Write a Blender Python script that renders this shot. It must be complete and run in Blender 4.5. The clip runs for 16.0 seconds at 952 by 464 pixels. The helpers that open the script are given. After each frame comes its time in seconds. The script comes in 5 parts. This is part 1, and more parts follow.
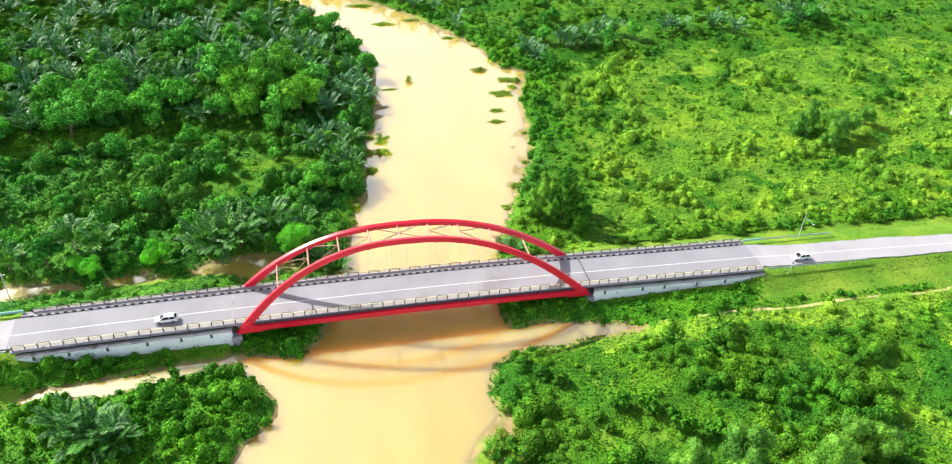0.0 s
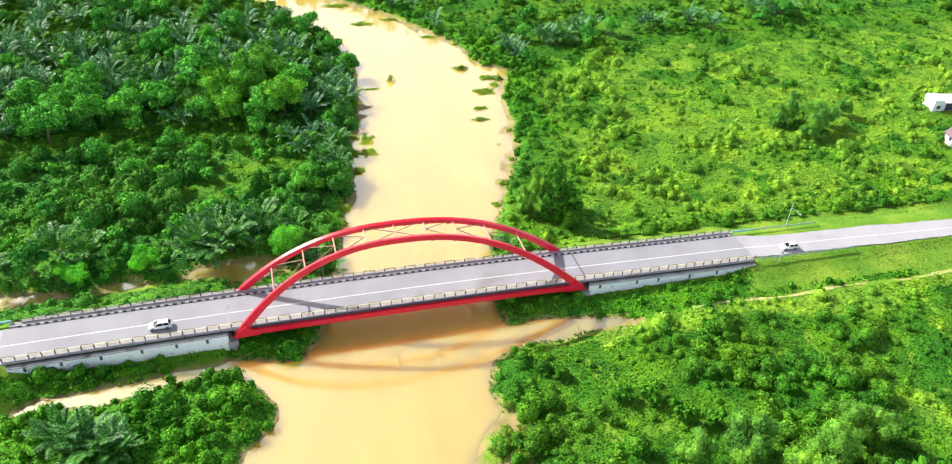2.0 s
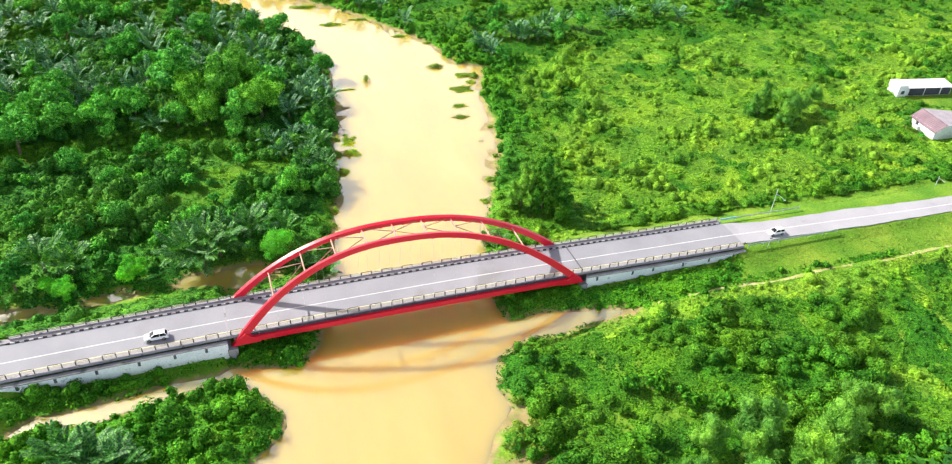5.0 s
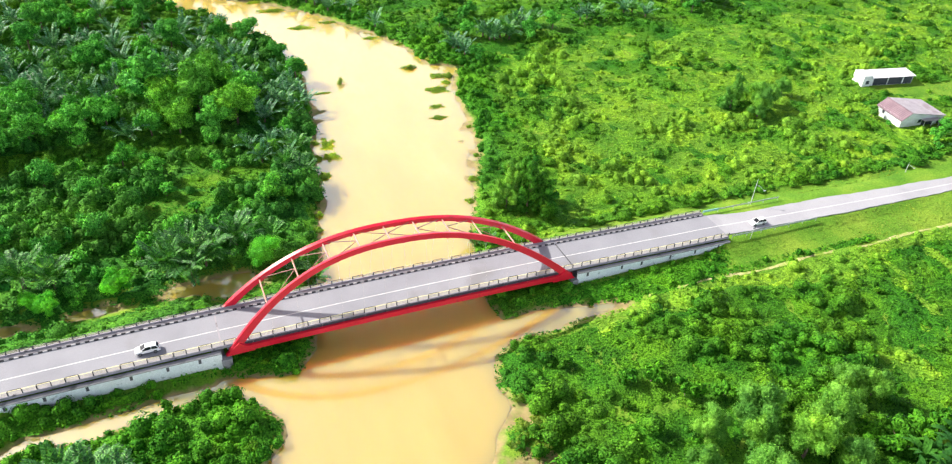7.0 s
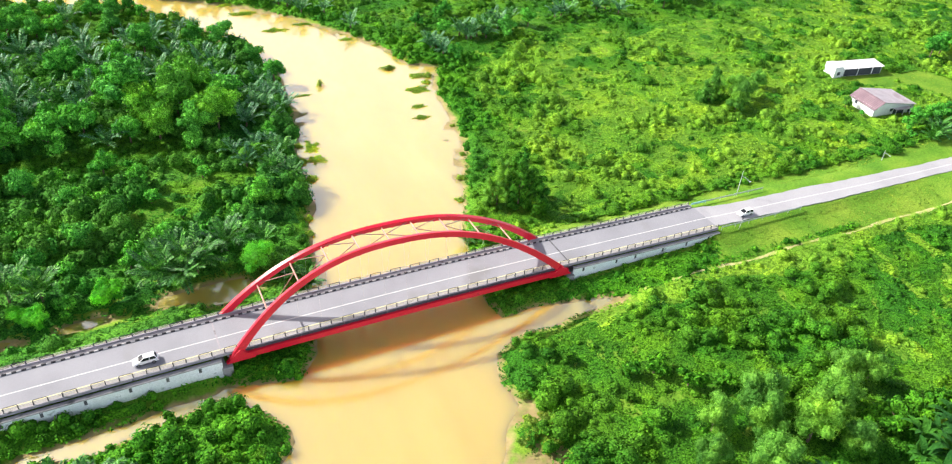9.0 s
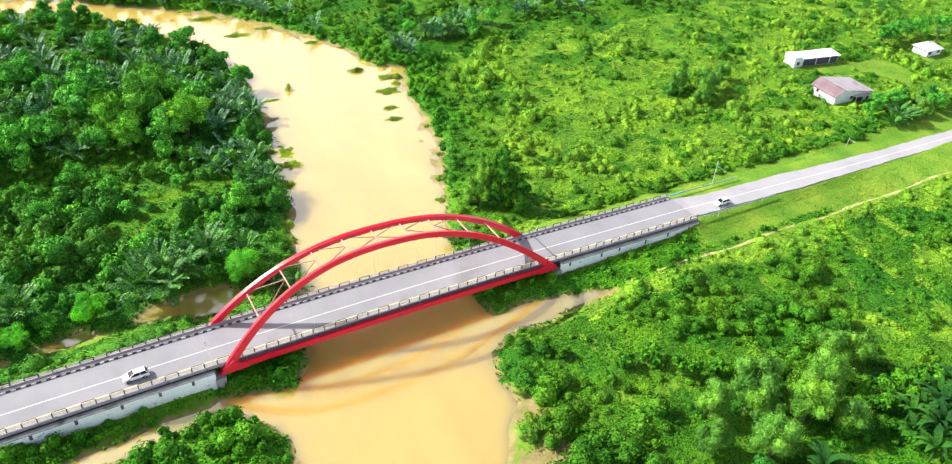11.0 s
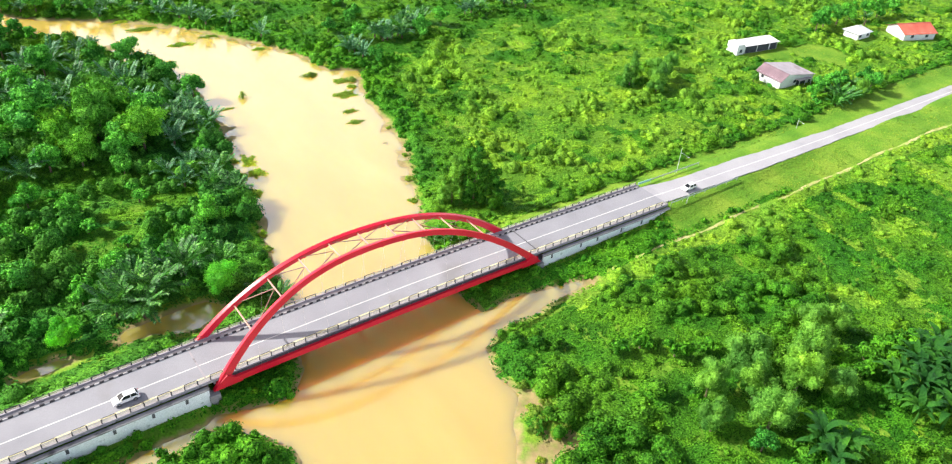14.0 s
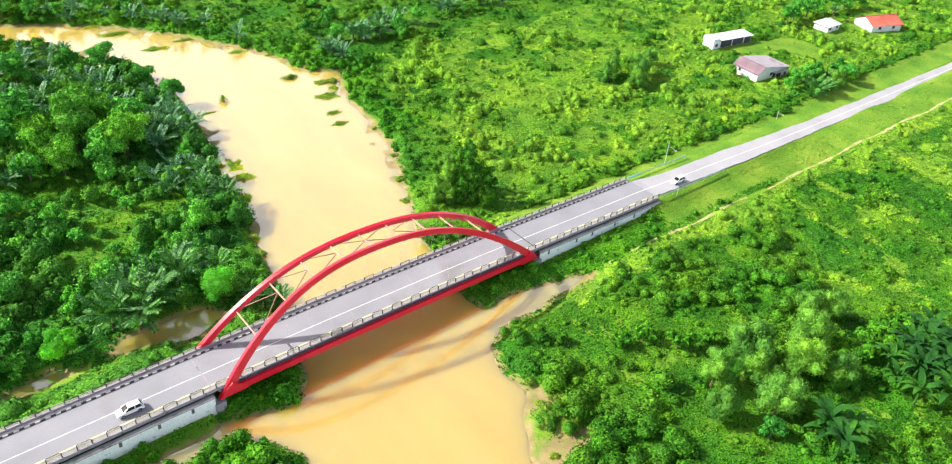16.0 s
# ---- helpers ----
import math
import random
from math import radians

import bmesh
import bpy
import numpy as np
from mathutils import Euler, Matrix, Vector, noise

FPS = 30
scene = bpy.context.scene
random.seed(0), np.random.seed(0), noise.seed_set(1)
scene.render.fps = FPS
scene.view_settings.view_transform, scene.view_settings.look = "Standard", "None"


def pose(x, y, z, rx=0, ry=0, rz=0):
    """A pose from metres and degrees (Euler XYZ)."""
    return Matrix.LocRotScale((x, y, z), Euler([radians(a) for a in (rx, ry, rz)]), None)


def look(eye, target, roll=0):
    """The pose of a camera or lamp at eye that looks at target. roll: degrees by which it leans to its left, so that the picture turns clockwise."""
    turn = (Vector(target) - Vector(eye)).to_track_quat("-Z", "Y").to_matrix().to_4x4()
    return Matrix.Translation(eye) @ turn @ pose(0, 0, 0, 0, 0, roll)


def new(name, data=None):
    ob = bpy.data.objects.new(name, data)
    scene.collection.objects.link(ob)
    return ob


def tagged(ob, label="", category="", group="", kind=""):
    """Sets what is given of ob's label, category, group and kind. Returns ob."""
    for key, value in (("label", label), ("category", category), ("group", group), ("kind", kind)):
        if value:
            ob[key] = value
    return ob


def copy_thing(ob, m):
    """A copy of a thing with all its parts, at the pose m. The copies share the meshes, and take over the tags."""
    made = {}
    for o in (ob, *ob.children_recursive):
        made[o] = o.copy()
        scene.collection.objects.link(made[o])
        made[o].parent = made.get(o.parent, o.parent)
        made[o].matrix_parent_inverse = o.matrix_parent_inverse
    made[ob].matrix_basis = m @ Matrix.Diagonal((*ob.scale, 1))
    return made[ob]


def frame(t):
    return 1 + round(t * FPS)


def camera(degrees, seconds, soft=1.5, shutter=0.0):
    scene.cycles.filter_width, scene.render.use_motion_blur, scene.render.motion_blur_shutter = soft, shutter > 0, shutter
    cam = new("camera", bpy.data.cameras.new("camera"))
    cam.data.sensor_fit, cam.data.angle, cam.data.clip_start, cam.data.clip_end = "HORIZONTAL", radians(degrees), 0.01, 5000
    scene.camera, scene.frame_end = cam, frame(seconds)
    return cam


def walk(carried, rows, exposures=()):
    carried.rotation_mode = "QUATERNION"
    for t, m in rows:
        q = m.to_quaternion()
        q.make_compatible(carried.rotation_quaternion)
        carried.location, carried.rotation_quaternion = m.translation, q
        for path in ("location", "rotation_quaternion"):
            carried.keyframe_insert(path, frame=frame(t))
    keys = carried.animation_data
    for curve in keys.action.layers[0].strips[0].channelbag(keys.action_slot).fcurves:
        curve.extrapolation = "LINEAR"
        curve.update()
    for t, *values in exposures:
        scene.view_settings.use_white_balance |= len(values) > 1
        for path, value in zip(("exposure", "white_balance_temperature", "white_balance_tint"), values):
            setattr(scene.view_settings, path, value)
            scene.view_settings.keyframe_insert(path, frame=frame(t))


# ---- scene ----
cam = camera(62.0, 16.0, soft=1.2)
PATH = [
    (0, (-21.76, -126.816, 110.434), (-21.342, -125.263, 109.244), 3.6),
    (0.5, (-22.96, -126.635, 110.378), (-22.527, -125.086, 109.188), 3.7),
    (1, (-24.157, -126.295, 110.097), (-23.707, -124.751, 108.908), 3.7),
    (1.5, (-25.619, -125.956, 109.741), (-25.146, -124.417, 108.554), 3.8),
    (2, (-27.184, -125.475, 109.43), (-26.689, -123.942, 108.245), 3.9),
    (2.5, (-28.616, -125.062, 109.107), (-28.104, -123.533, 107.923), 4.0),
    (3, (-30.066, -124.673, 108.853), (-29.531, -123.151, 107.671), 4.1),
    (3.5, (-31.434, -123.953, 108.553), (-30.882, -122.437, 107.371), 4.2),
    (6, (-38.4, -121.508, 107.148), (-37.752, -120.022, 105.975), 4.2),
    (6.5, (-39.823, -120.694, 106.915), (-39.151, -119.218, 105.744), 4.3),
    (7, (-41.52, -120.113, 106.698), (-40.821, -118.648, 105.53), 4.3),
    (7.5, (-43.02, -119.538, 106.413), (-42.3, -118.082, 105.247), 4.4),
    (8, (-44.711, -118.766, 106.115), (-43.966, -117.32, 104.951), 4.4),
    (8.5, (-46.24, -117.974, 105.79), (-45.478, -116.536, 104.628), 4.5),
    (9, (-47.822, -117.121, 105.626), (-47.038, -115.694, 104.465), 4.5),
    (11.5, (-55.597, -112.845, 104.401), (-54.683, -111.487, 103.251), 4.6),
    (12, (-57.266, -111.875, 104.113), (-56.325, -110.534, 102.966), 4.6),
    (12.5, (-58.698, -110.926, 103.723), (-57.732, -109.6, 102.579), 4.6),
    (13, (-60.266, -109.975, 103.328), (-59.277, -108.663, 102.188), 4.6),
    (13.5, (-61.531, -108.998, 102.81), (-60.523, -107.698, 101.672), 4.6),
    (14, (-63.045, -108.091, 102.514), (-62.013, -106.808, 101.38), 4.6),
    (14.5, (-64.405, -107.069, 102.162), (-63.344, -105.806, 101.031), 4.6),
    (15, (-65.918, -105.948, 101.811), (-64.841, -104.697, 100.682), 4.6),
    (15.5, (-67.179, -104.837, 101.443), (-66.092, -103.594, 100.315), 4.7),
    (16, (-68.449, -103.654, 101.241), (-67.346, -102.424, 100.114), 4.7),
]
walk(cam, [(t, look(eye, target, roll)) for t, eye, target, roll in PATH], exposures=[(0, 0.7), (16, 0.7)])

# ---------------- world, sun ----------------
world = bpy.data.worlds.new("sky")
scene.world = world
world.use_nodes = True
wn = world.node_tree.nodes
sky = wn.new("ShaderNodeTexSky")
sky.sky_type, sky.sun_disc = "NISHITA", False
sky.sun_elevation, sky.sun_rotation = radians(36.6), radians(-48)
sky.air_density, sky.dust_density, sky.ozone_density = 1.0, 9.0, 1.0
wn["Background"].inputs[1].default_value = 0.05
wl = world.node_tree.links
# humid white haze that thickens towards the horizon
coord, split = wn.new("ShaderNodeTexCoord"), wn.new("ShaderNodeSeparateXYZ")
wl.new(coord.outputs["Generated"], split.inputs[0])
height = split.outputs[2]
for op, value in (("MAXIMUM", 0.0), ("ARCSINE", None), ("MULTIPLY", -3.4), ("EXPONENT", None), ("MULTIPLY", 42.0)):
    node = wn.new("ShaderNodeMath")
    node.operation = op
    if value is not None:
        node.inputs[1].default_value = value
    wl.new(height, node.inputs[0])
    height = node.outputs[0]
haze = wn.new("ShaderNodeVectorMath")
haze.operation = "MULTIPLY_ADD"
haze.inputs[1].default_value = (0.88, 0.98, 1.18)
wl.new(height, haze.inputs[0])
wl.new(sky.outputs[0], haze.inputs[2])
wl.new(haze.outputs[0], wn["Background"].inputs[0])

sun = new("sun", bpy.data.lights.new("sun", "SUN"))
sun.data.energy, sun.data.angle, sun.data.color = 5.0, radians(0.53), (1.0, 0.95, 0.87)
sun.matrix_world = look((-100, 90, 100), (0, 0, 0))

# ---------------- materials ----------------
def mat(name, rough=0.7, metal=0.0, spec=0.5):
    m = bpy.data.materials.new(name)
    m.use_nodes = True
    b = m.node_tree.nodes["Principled BSDF"]
    b.inputs["Roughness"].default_value = rough
    b.inputs["Metallic"].default_value = metal
    b.inputs["Specular IOR Level"].default_value = spec
    return m, m.node_tree.nodes, m.node_tree.links, b


def tex_noise(n, l, scale, detail=4.0, coord="Object"):
    tc = n.new("ShaderNodeTexCoord")
    t = n.new("ShaderNodeTexNoise")
    t.inputs["Scale"].default_value, t.inputs["Detail"].default_value = scale, detail
    l.new(tc.outputs[coord], t.inputs["Vector"])
    return t


def ramp(n, l, fac, stops):
    r = n.new("ShaderNodeValToRGB")
    els = r.color_ramp.elements
    while len(els) < len(stops):
        els.new(0.5)
    for e, (p, c) in zip(els, stops):
        e.position, e.color = p, (*c, 1)
    l.new(fac, r.inputs[0])
    return r


def mixc(n, l, fac, a, b, mode="MIX"):
    m = n.new("ShaderNodeMix")
    m.data_type, m.blend_type = "RGBA", mode
    if isinstance(fac, float):
        m.inputs[0].default_value = fac
    else:
        l.new(fac, m.inputs[0])
    for sock, v in ((m.inputs[6], a), (m.inputs[7], b)):
        if isinstance(v, tuple):
            sock.default_value = (*v, 1)
        else:
            l.new(v, sock)
    return m.outputs[2]


def bump(n, l, b, height, strength, dist):
    u = n.new("ShaderNodeBump")
    u.inputs["Strength"].default_value, u.inputs["Distance"].default_value = strength, dist
    l.new(height, u.inputs["Height"])
    l.new(u.outputs[0], b.inputs["Normal"])


def surface(name, stops, scale, fine, rough=0.8, metal=0.0, spec=0.4, relief=0.02, grime=None):
    """A worn surface: broad stains by a ramp, fine grain, optional dark streaks."""
    m, n, l, b = mat(name, rough, metal, spec)
    big = tex_noise(n, l, scale, 6)
    small = tex_noise(n, l, fine, 3)
    col = ramp(n, l, big.outputs[0], stops).outputs[0]
    g = ramp(n, l, small.outputs[0], [(0.3, (0.82, 0.82, 0.82)), (0.7, (1.1, 1.1, 1.1))]).outputs[0]
    col = mixc(n, l, 1.0, col, g, "MULTIPLY")
    if grime:
        s = tex_noise(n, l, grime[1], 5)
        f = ramp(n, l, s.outputs[0], [(grime[2], (0, 0, 0)), (grime[2] + 0.12, (1, 1, 1))]).outputs[0]
        col = mixc(n, l, f, col, grime[0])
    l.new(col, b.inputs["Base Color"])
    bump(n, l, b, small.outputs[0], 0.4, relief)
    return m


def foliage(name, cols, gloss=0.7, through_light=0.09, patch=0.03, patch_col=None, shine=0.08, clump=0.24, grain=1.0):
    """Leaves: each leaf its own tone, broad patches of tone over metres, some light through them; grain: strength of
    the painted gap shade.
    """
    m, n, l, b = mat(name, gloss, 0, shine)
    geo = n.new("ShaderNodeNewGeometry")
    info = n.new("ShaderNodeObjectInfo")
    k = len(cols)
    c = ramp(n, l, geo.outputs["Random Per Island"], [(i / (k - 1), v) for i, v in enumerate(cols)]).outputs[0]
    pos = n.new("ShaderNodeTexNoise")
    pos.inputs["Scale"].default_value, pos.inputs["Detail"].default_value = patch, 5
    l.new(geo.outputs["Position"], pos.inputs["Vector"])
    f = ramp(n, l, pos.outputs[0], [(0.42, (0, 0, 0)), (0.62, (1, 1, 1))]).outputs[0]
    if patch_col:
        fm = n.new("ShaderNodeMath")
        fm.operation = "MULTIPLY"
        fm.inputs[1].default_value = 0.6
        l.new(f, fm.inputs[0])
        c = mixc(n, l, fm.outputs[0], c, mixc(n, l, 0.55, c, patch_col))
    # bush by bush: a tone of its own for each clump some metres wide
    vor = n.new("ShaderNodeTexVoronoi")
    vor.inputs["Scale"].default_value = clump
    wn2 = n.new("ShaderNodeTexNoise")
    wn2.inputs["Scale"].default_value = 0.5
    l.new(geo.outputs["Position"], wn2.inputs["Vector"])
    off = n.new("ShaderNodeVectorMath")
    off.operation = "MULTIPLY_ADD"
    off.inputs[1].default_value = (3, 3, 3)
    l.new(wn2.outputs["Color"], off.inputs[0])
    l.new(geo.outputs["Position"], off.inputs[2])
    l.new(off.outputs[0], vor.inputs["Vector"])
    vs = n.new("ShaderNodeSeparateColor")
    l.new(vor.outputs["Color"], vs.inputs[0])
    c = mixc(n, l, 1.0, c, ramp(n, l, vs.outputs[0], [(0, (0.72, 0.8, 0.95)), (0.5, (1.02, 1.06, 1.15)), (1, (1.42, 1.3, 1.12))]).outputs[0], "MULTIPLY")
    tone = ramp(n, l, info.outputs["Random"], [(0, (0.75, 0.8, 0.8)), (0.5, (1, 1, 1)), (1, (1.25, 1.15, 0.9))]).outputs[0]
    c = mixc(n, l, 1.0, c, tone, "MULTIPLY")
    # leaflets; the shade in the gaps between them is put into the colour
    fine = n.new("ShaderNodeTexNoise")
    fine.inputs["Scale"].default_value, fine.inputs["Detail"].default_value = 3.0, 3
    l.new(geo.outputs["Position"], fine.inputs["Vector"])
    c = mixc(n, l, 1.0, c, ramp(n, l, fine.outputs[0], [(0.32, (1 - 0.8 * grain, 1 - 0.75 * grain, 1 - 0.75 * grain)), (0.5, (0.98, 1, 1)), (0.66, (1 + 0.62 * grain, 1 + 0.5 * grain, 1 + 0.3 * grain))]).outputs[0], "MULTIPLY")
    bump(n, l, b, fine.outputs[0], 0.8, 0.35)
    l.new(c, b.inputs["Base Color"])
    tr = n.new("ShaderNodeBsdfTranslucent")
    tc = mixc(n, l, 1.0, c, (1.5, 1.35, 0.6), "MULTIPLY")
    l.new(tc, tr.inputs[0])
    mix = n.new("ShaderNodeMixShader")
    mix.inputs[0].default_value = through_light
    l.new(b.outputs[0], mix.inputs[1])
    l.new(tr.outputs[0], mix.inputs[2])
    l.new(mix.outputs[0], n["Material Output"].inputs[0])
    return m


M = {}
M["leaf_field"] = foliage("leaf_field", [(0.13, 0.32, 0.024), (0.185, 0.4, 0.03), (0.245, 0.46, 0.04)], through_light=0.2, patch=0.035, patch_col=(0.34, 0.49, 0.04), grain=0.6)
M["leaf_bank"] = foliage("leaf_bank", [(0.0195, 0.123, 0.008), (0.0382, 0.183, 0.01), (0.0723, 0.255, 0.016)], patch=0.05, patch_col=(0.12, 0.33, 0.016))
# tall right-bank tree: its shaded side is put into a darker leaf colour
M["leaf_shade"] = foliage("leaf_shade", [(0.012, 0.085, 0.007), (0.026, 0.135, 0.011), (0.055, 0.21, 0.018)], patch=0.1, patch_col=(0.08, 0.24, 0.016))
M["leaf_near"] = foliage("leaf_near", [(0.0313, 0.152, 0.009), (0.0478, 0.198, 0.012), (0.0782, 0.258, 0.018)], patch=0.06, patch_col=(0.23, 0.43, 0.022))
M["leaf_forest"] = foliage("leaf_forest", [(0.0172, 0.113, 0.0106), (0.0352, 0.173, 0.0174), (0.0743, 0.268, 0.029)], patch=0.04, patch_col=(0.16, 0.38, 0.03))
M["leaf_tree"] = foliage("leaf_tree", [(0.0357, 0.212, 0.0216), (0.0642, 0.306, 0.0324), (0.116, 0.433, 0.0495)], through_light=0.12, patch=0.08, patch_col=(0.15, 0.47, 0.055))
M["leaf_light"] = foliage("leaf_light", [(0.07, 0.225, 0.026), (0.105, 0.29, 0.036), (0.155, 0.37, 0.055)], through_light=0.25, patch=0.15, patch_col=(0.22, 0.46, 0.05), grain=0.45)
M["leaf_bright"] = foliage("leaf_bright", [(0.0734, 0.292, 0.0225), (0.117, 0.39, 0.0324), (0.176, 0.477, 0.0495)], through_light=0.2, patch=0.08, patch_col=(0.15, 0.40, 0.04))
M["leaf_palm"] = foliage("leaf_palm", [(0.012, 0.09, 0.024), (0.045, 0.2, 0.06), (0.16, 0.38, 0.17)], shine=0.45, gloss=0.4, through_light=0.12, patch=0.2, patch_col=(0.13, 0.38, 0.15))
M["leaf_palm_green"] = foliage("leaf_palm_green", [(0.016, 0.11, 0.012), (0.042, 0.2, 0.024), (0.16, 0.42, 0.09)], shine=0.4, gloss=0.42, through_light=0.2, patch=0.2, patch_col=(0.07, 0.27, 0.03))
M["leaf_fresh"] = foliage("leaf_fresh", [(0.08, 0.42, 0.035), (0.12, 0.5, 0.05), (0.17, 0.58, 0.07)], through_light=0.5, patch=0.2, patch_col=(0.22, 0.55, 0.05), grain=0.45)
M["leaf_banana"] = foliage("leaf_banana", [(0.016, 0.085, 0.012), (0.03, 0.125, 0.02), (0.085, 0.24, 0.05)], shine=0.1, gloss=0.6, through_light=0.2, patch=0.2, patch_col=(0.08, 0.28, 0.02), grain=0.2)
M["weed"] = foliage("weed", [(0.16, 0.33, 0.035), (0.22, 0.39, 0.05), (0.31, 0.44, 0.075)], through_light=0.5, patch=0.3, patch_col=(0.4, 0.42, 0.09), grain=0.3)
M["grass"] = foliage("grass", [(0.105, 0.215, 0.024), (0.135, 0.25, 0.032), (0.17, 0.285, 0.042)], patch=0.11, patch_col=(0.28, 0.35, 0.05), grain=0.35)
M["bark"] = surface("bark", [(0.3, (0.09, 0.06, 0.04)), (0.7, (0.2, 0.15, 0.1))], 2, 25, 0.9)
M["red_paint"] = surface("red_paint", [(0.3, (0.62, 0.004, 0.026)), (0.6, (0.68, 0.006, 0.033)), (0.8, (0.72, 0.02, 0.05))], 0.25, 9, 0.38, spec=0.5, relief=0.004, grime=((0.3, 0.02, 0.02), 0.6, 0.66))
M["pink_paint"] = surface("pink_paint", [(0.3, (0.46, 0.2, 0.15)), (0.7, (0.6, 0.32, 0.25))], 0.5, 10, 0.45, relief=0.003)
# pink of the diagonals made darker: their backlit shade sits in the colour
M["pink_shade"] = surface("pink_shade", [(0.3, (0.26, 0.11, 0.08)), (0.7, (0.36, 0.17, 0.13))], 0.5, 10, 0.5, relief=0.003)
M["steel_cable"] = surface("steel_cable", [(0.3, (0.55, 0.52, 0.45)), (0.7, (0.68, 0.65, 0.58))], 1, 20, 0.5, relief=0.002)
M["asphalt"] = surface("asphalt", [(0.25, (0.235, 0.235, 0.262)), (0.5, (0.272, 0.272, 0.304)), (0.8, (0.31, 0.31, 0.338))], 0.12, 14, 0.85, relief=0.004, grime=((0.22, 0.215, 0.225), 0.09, 0.58))
M["asphalt_pale"] = surface("asphalt_pale", [(0.25, (0.32, 0.315, 0.345)), (0.5, (0.36, 0.355, 0.385)), (0.8, (0.40, 0.395, 0.42))], 0.12, 14, 0.85, relief=0.004, grime=((0.24, 0.238, 0.255), 0.07, 0.6))
M["joint"] = surface("joint", [(0.3, (0.07, 0.07, 0.08)), (0.7, (0.12, 0.12, 0.13))], 1, 12, 0.7)
M["road_paint"] = surface("road_paint", [(0.3, (0.5, 0.5, 0.5)), (0.7, (0.72, 0.72, 0.71))], 0.8, 16, 0.6)
M["edge_paint"] = surface("edge_paint", [(0.3, (0.62, 0.56, 0.28)), (0.7, (0.78, 0.72, 0.42))], 0.8, 16, 0.6)
M["concrete"] = surface("concrete", [(0.3, (0.27, 0.26, 0.27)), (0.7, (0.38, 0.37, 0.38))], 0.35, 9, 0.9, relief=0.01, grime=((0.1, 0.1, 0.1), 0.5, 0.6))
M["walkway"] = surface("walkway", [(0.3, (0.27, 0.25, 0.275)), (0.7, (0.37, 0.345, 0.37))], 0.35, 9, 0.9, relief=0.01, grime=((0.09, 0.085, 0.09), 0.6, 0.6))
M["wall_paint"] = surface("wall_paint", [(0.3, (0.78, 0.83, 0.85)), (0.7, (0.86, 0.89, 0.9))], 0.3, 7, 0.85, relief=0.008, grime=((0.2, 0.24, 0.22), 0.55, 0.62))
M["kerb_black"] = surface("kerb_black", [(0.3, (0.018, 0.018, 0.022)), (0.7, (0.04, 0.04, 0.045))], 2, 14, 0.7)
M["kerb_white"] = surface("kerb_white", [(0.3, (0.38, 0.37, 0.38)), (0.7, (0.52, 0.51, 0.51))], 2, 14, 0.7)
M["rail_dark"] = surface("rail_dark", [(0.3, (0.035, 0.033, 0.045)), (0.7, (0.08, 0.075, 0.09))], 2, 14, 0.5)
M["rail_cream"] = surface("rail_cream", [(0.3, (0.42, 0.40, 0.30)), (0.7, (0.58, 0.55, 0.42))], 1, 14, 0.5)
M["galvanised"] = surface("galvanised", [(0.3, (0.36, 0.42, 0.42)), (0.7, (0.52, 0.58, 0.57))], 1.5, 14, 0.4, 0.5)
M["teal_paint"] = surface("teal_paint", [(0.3, (0.16, 0.4, 0.36)), (0.7, (0.28, 0.52, 0.46))], 1.5, 14, 0.5)
M["path"] = surface("path", [(0.3, (0.30, 0.35, 0.08)), (0.5, (0.44, 0.43, 0.17)), (0.75, (0.56, 0.50, 0.26))], 0.3, 5, 0.9, relief=0.03, grime=((0.24, 0.38, 0.04), 0.35, 0.5))
M["car_white"] = surface("car_white", [(0.3, (0.78, 0.78, 0.79)), (0.7, (0.84, 0.84, 0.85))], 0.6, 10, 0.2, relief=0.001)
M["tyre"] = surface("tyre", [(0.3, (0.012, 0.012, 0.012)), (0.7, (0.025, 0.025, 0.025))], 3, 20, 0.8)
M["rim"] = surface("rim", [(0.3, (0.3, 0.3, 0.31)), (0.7, (0.42, 0.42, 0.43))], 3, 20, 0.35, 0.8)
M["car_glass"] = surface("car_glass", [(0.3, (0.012, 0.014, 0.018)), (0.7, (0.02, 0.022, 0.028))], 1, 5, 0.06, relief=0.0)
M["lamp_red"] = surface("lamp_red", [(0.3, (0.4, 0.01, 0.01)), (0.7, (0.5, 0.02, 0.02))], 3, 10, 0.2)
M["lamp_clear"] = surface("lamp_clear", [(0.3, (0.7, 0.7, 0.7)), (0.7, (0.8, 0.8, 0.8))], 3, 10, 0.1)
M["house_white"] = surface("house_white", [(0.3, (0.66, 0.67, 0.68)), (0.7, (0.8, 0.8, 0.8))], 0.4, 6, 0.8, relief=0.006, grime=((0.42, 0.42, 0.42), 0.5, 0.64))
M["roof_mauve"] = surface("roof_mauve", [(0.3, (0.17, 0.11, 0.135)), (0.7, (0.25, 0.17, 0.20))], 0.3, 4, 0.6, 0.1, relief=0.02)
M["roof_grey"] = surface("roof_grey", [(0.3, (0.40, 0.35, 0.38)), (0.7, (0.52, 0.47, 0.50))], 0.3, 4, 0.6, 0.1, relief=0.02, grime=((0.34, 0.27, 0.29), 0.25, 0.55))
M["roof_pale"] = surface("roof_pale", [(0.3, (0.62, 0.63, 0.66)), (0.7, (0.74, 0.75, 0.78))], 0.3, 4, 0.5, 0.2, relief=0.02)
M["roof_red"] = surface("roof_red", [(0.3, (0.45, 0.09, 0.06)), (0.7, (0.55, 0.16, 0.11))], 0.3, 4, 0.6, relief=0.02)
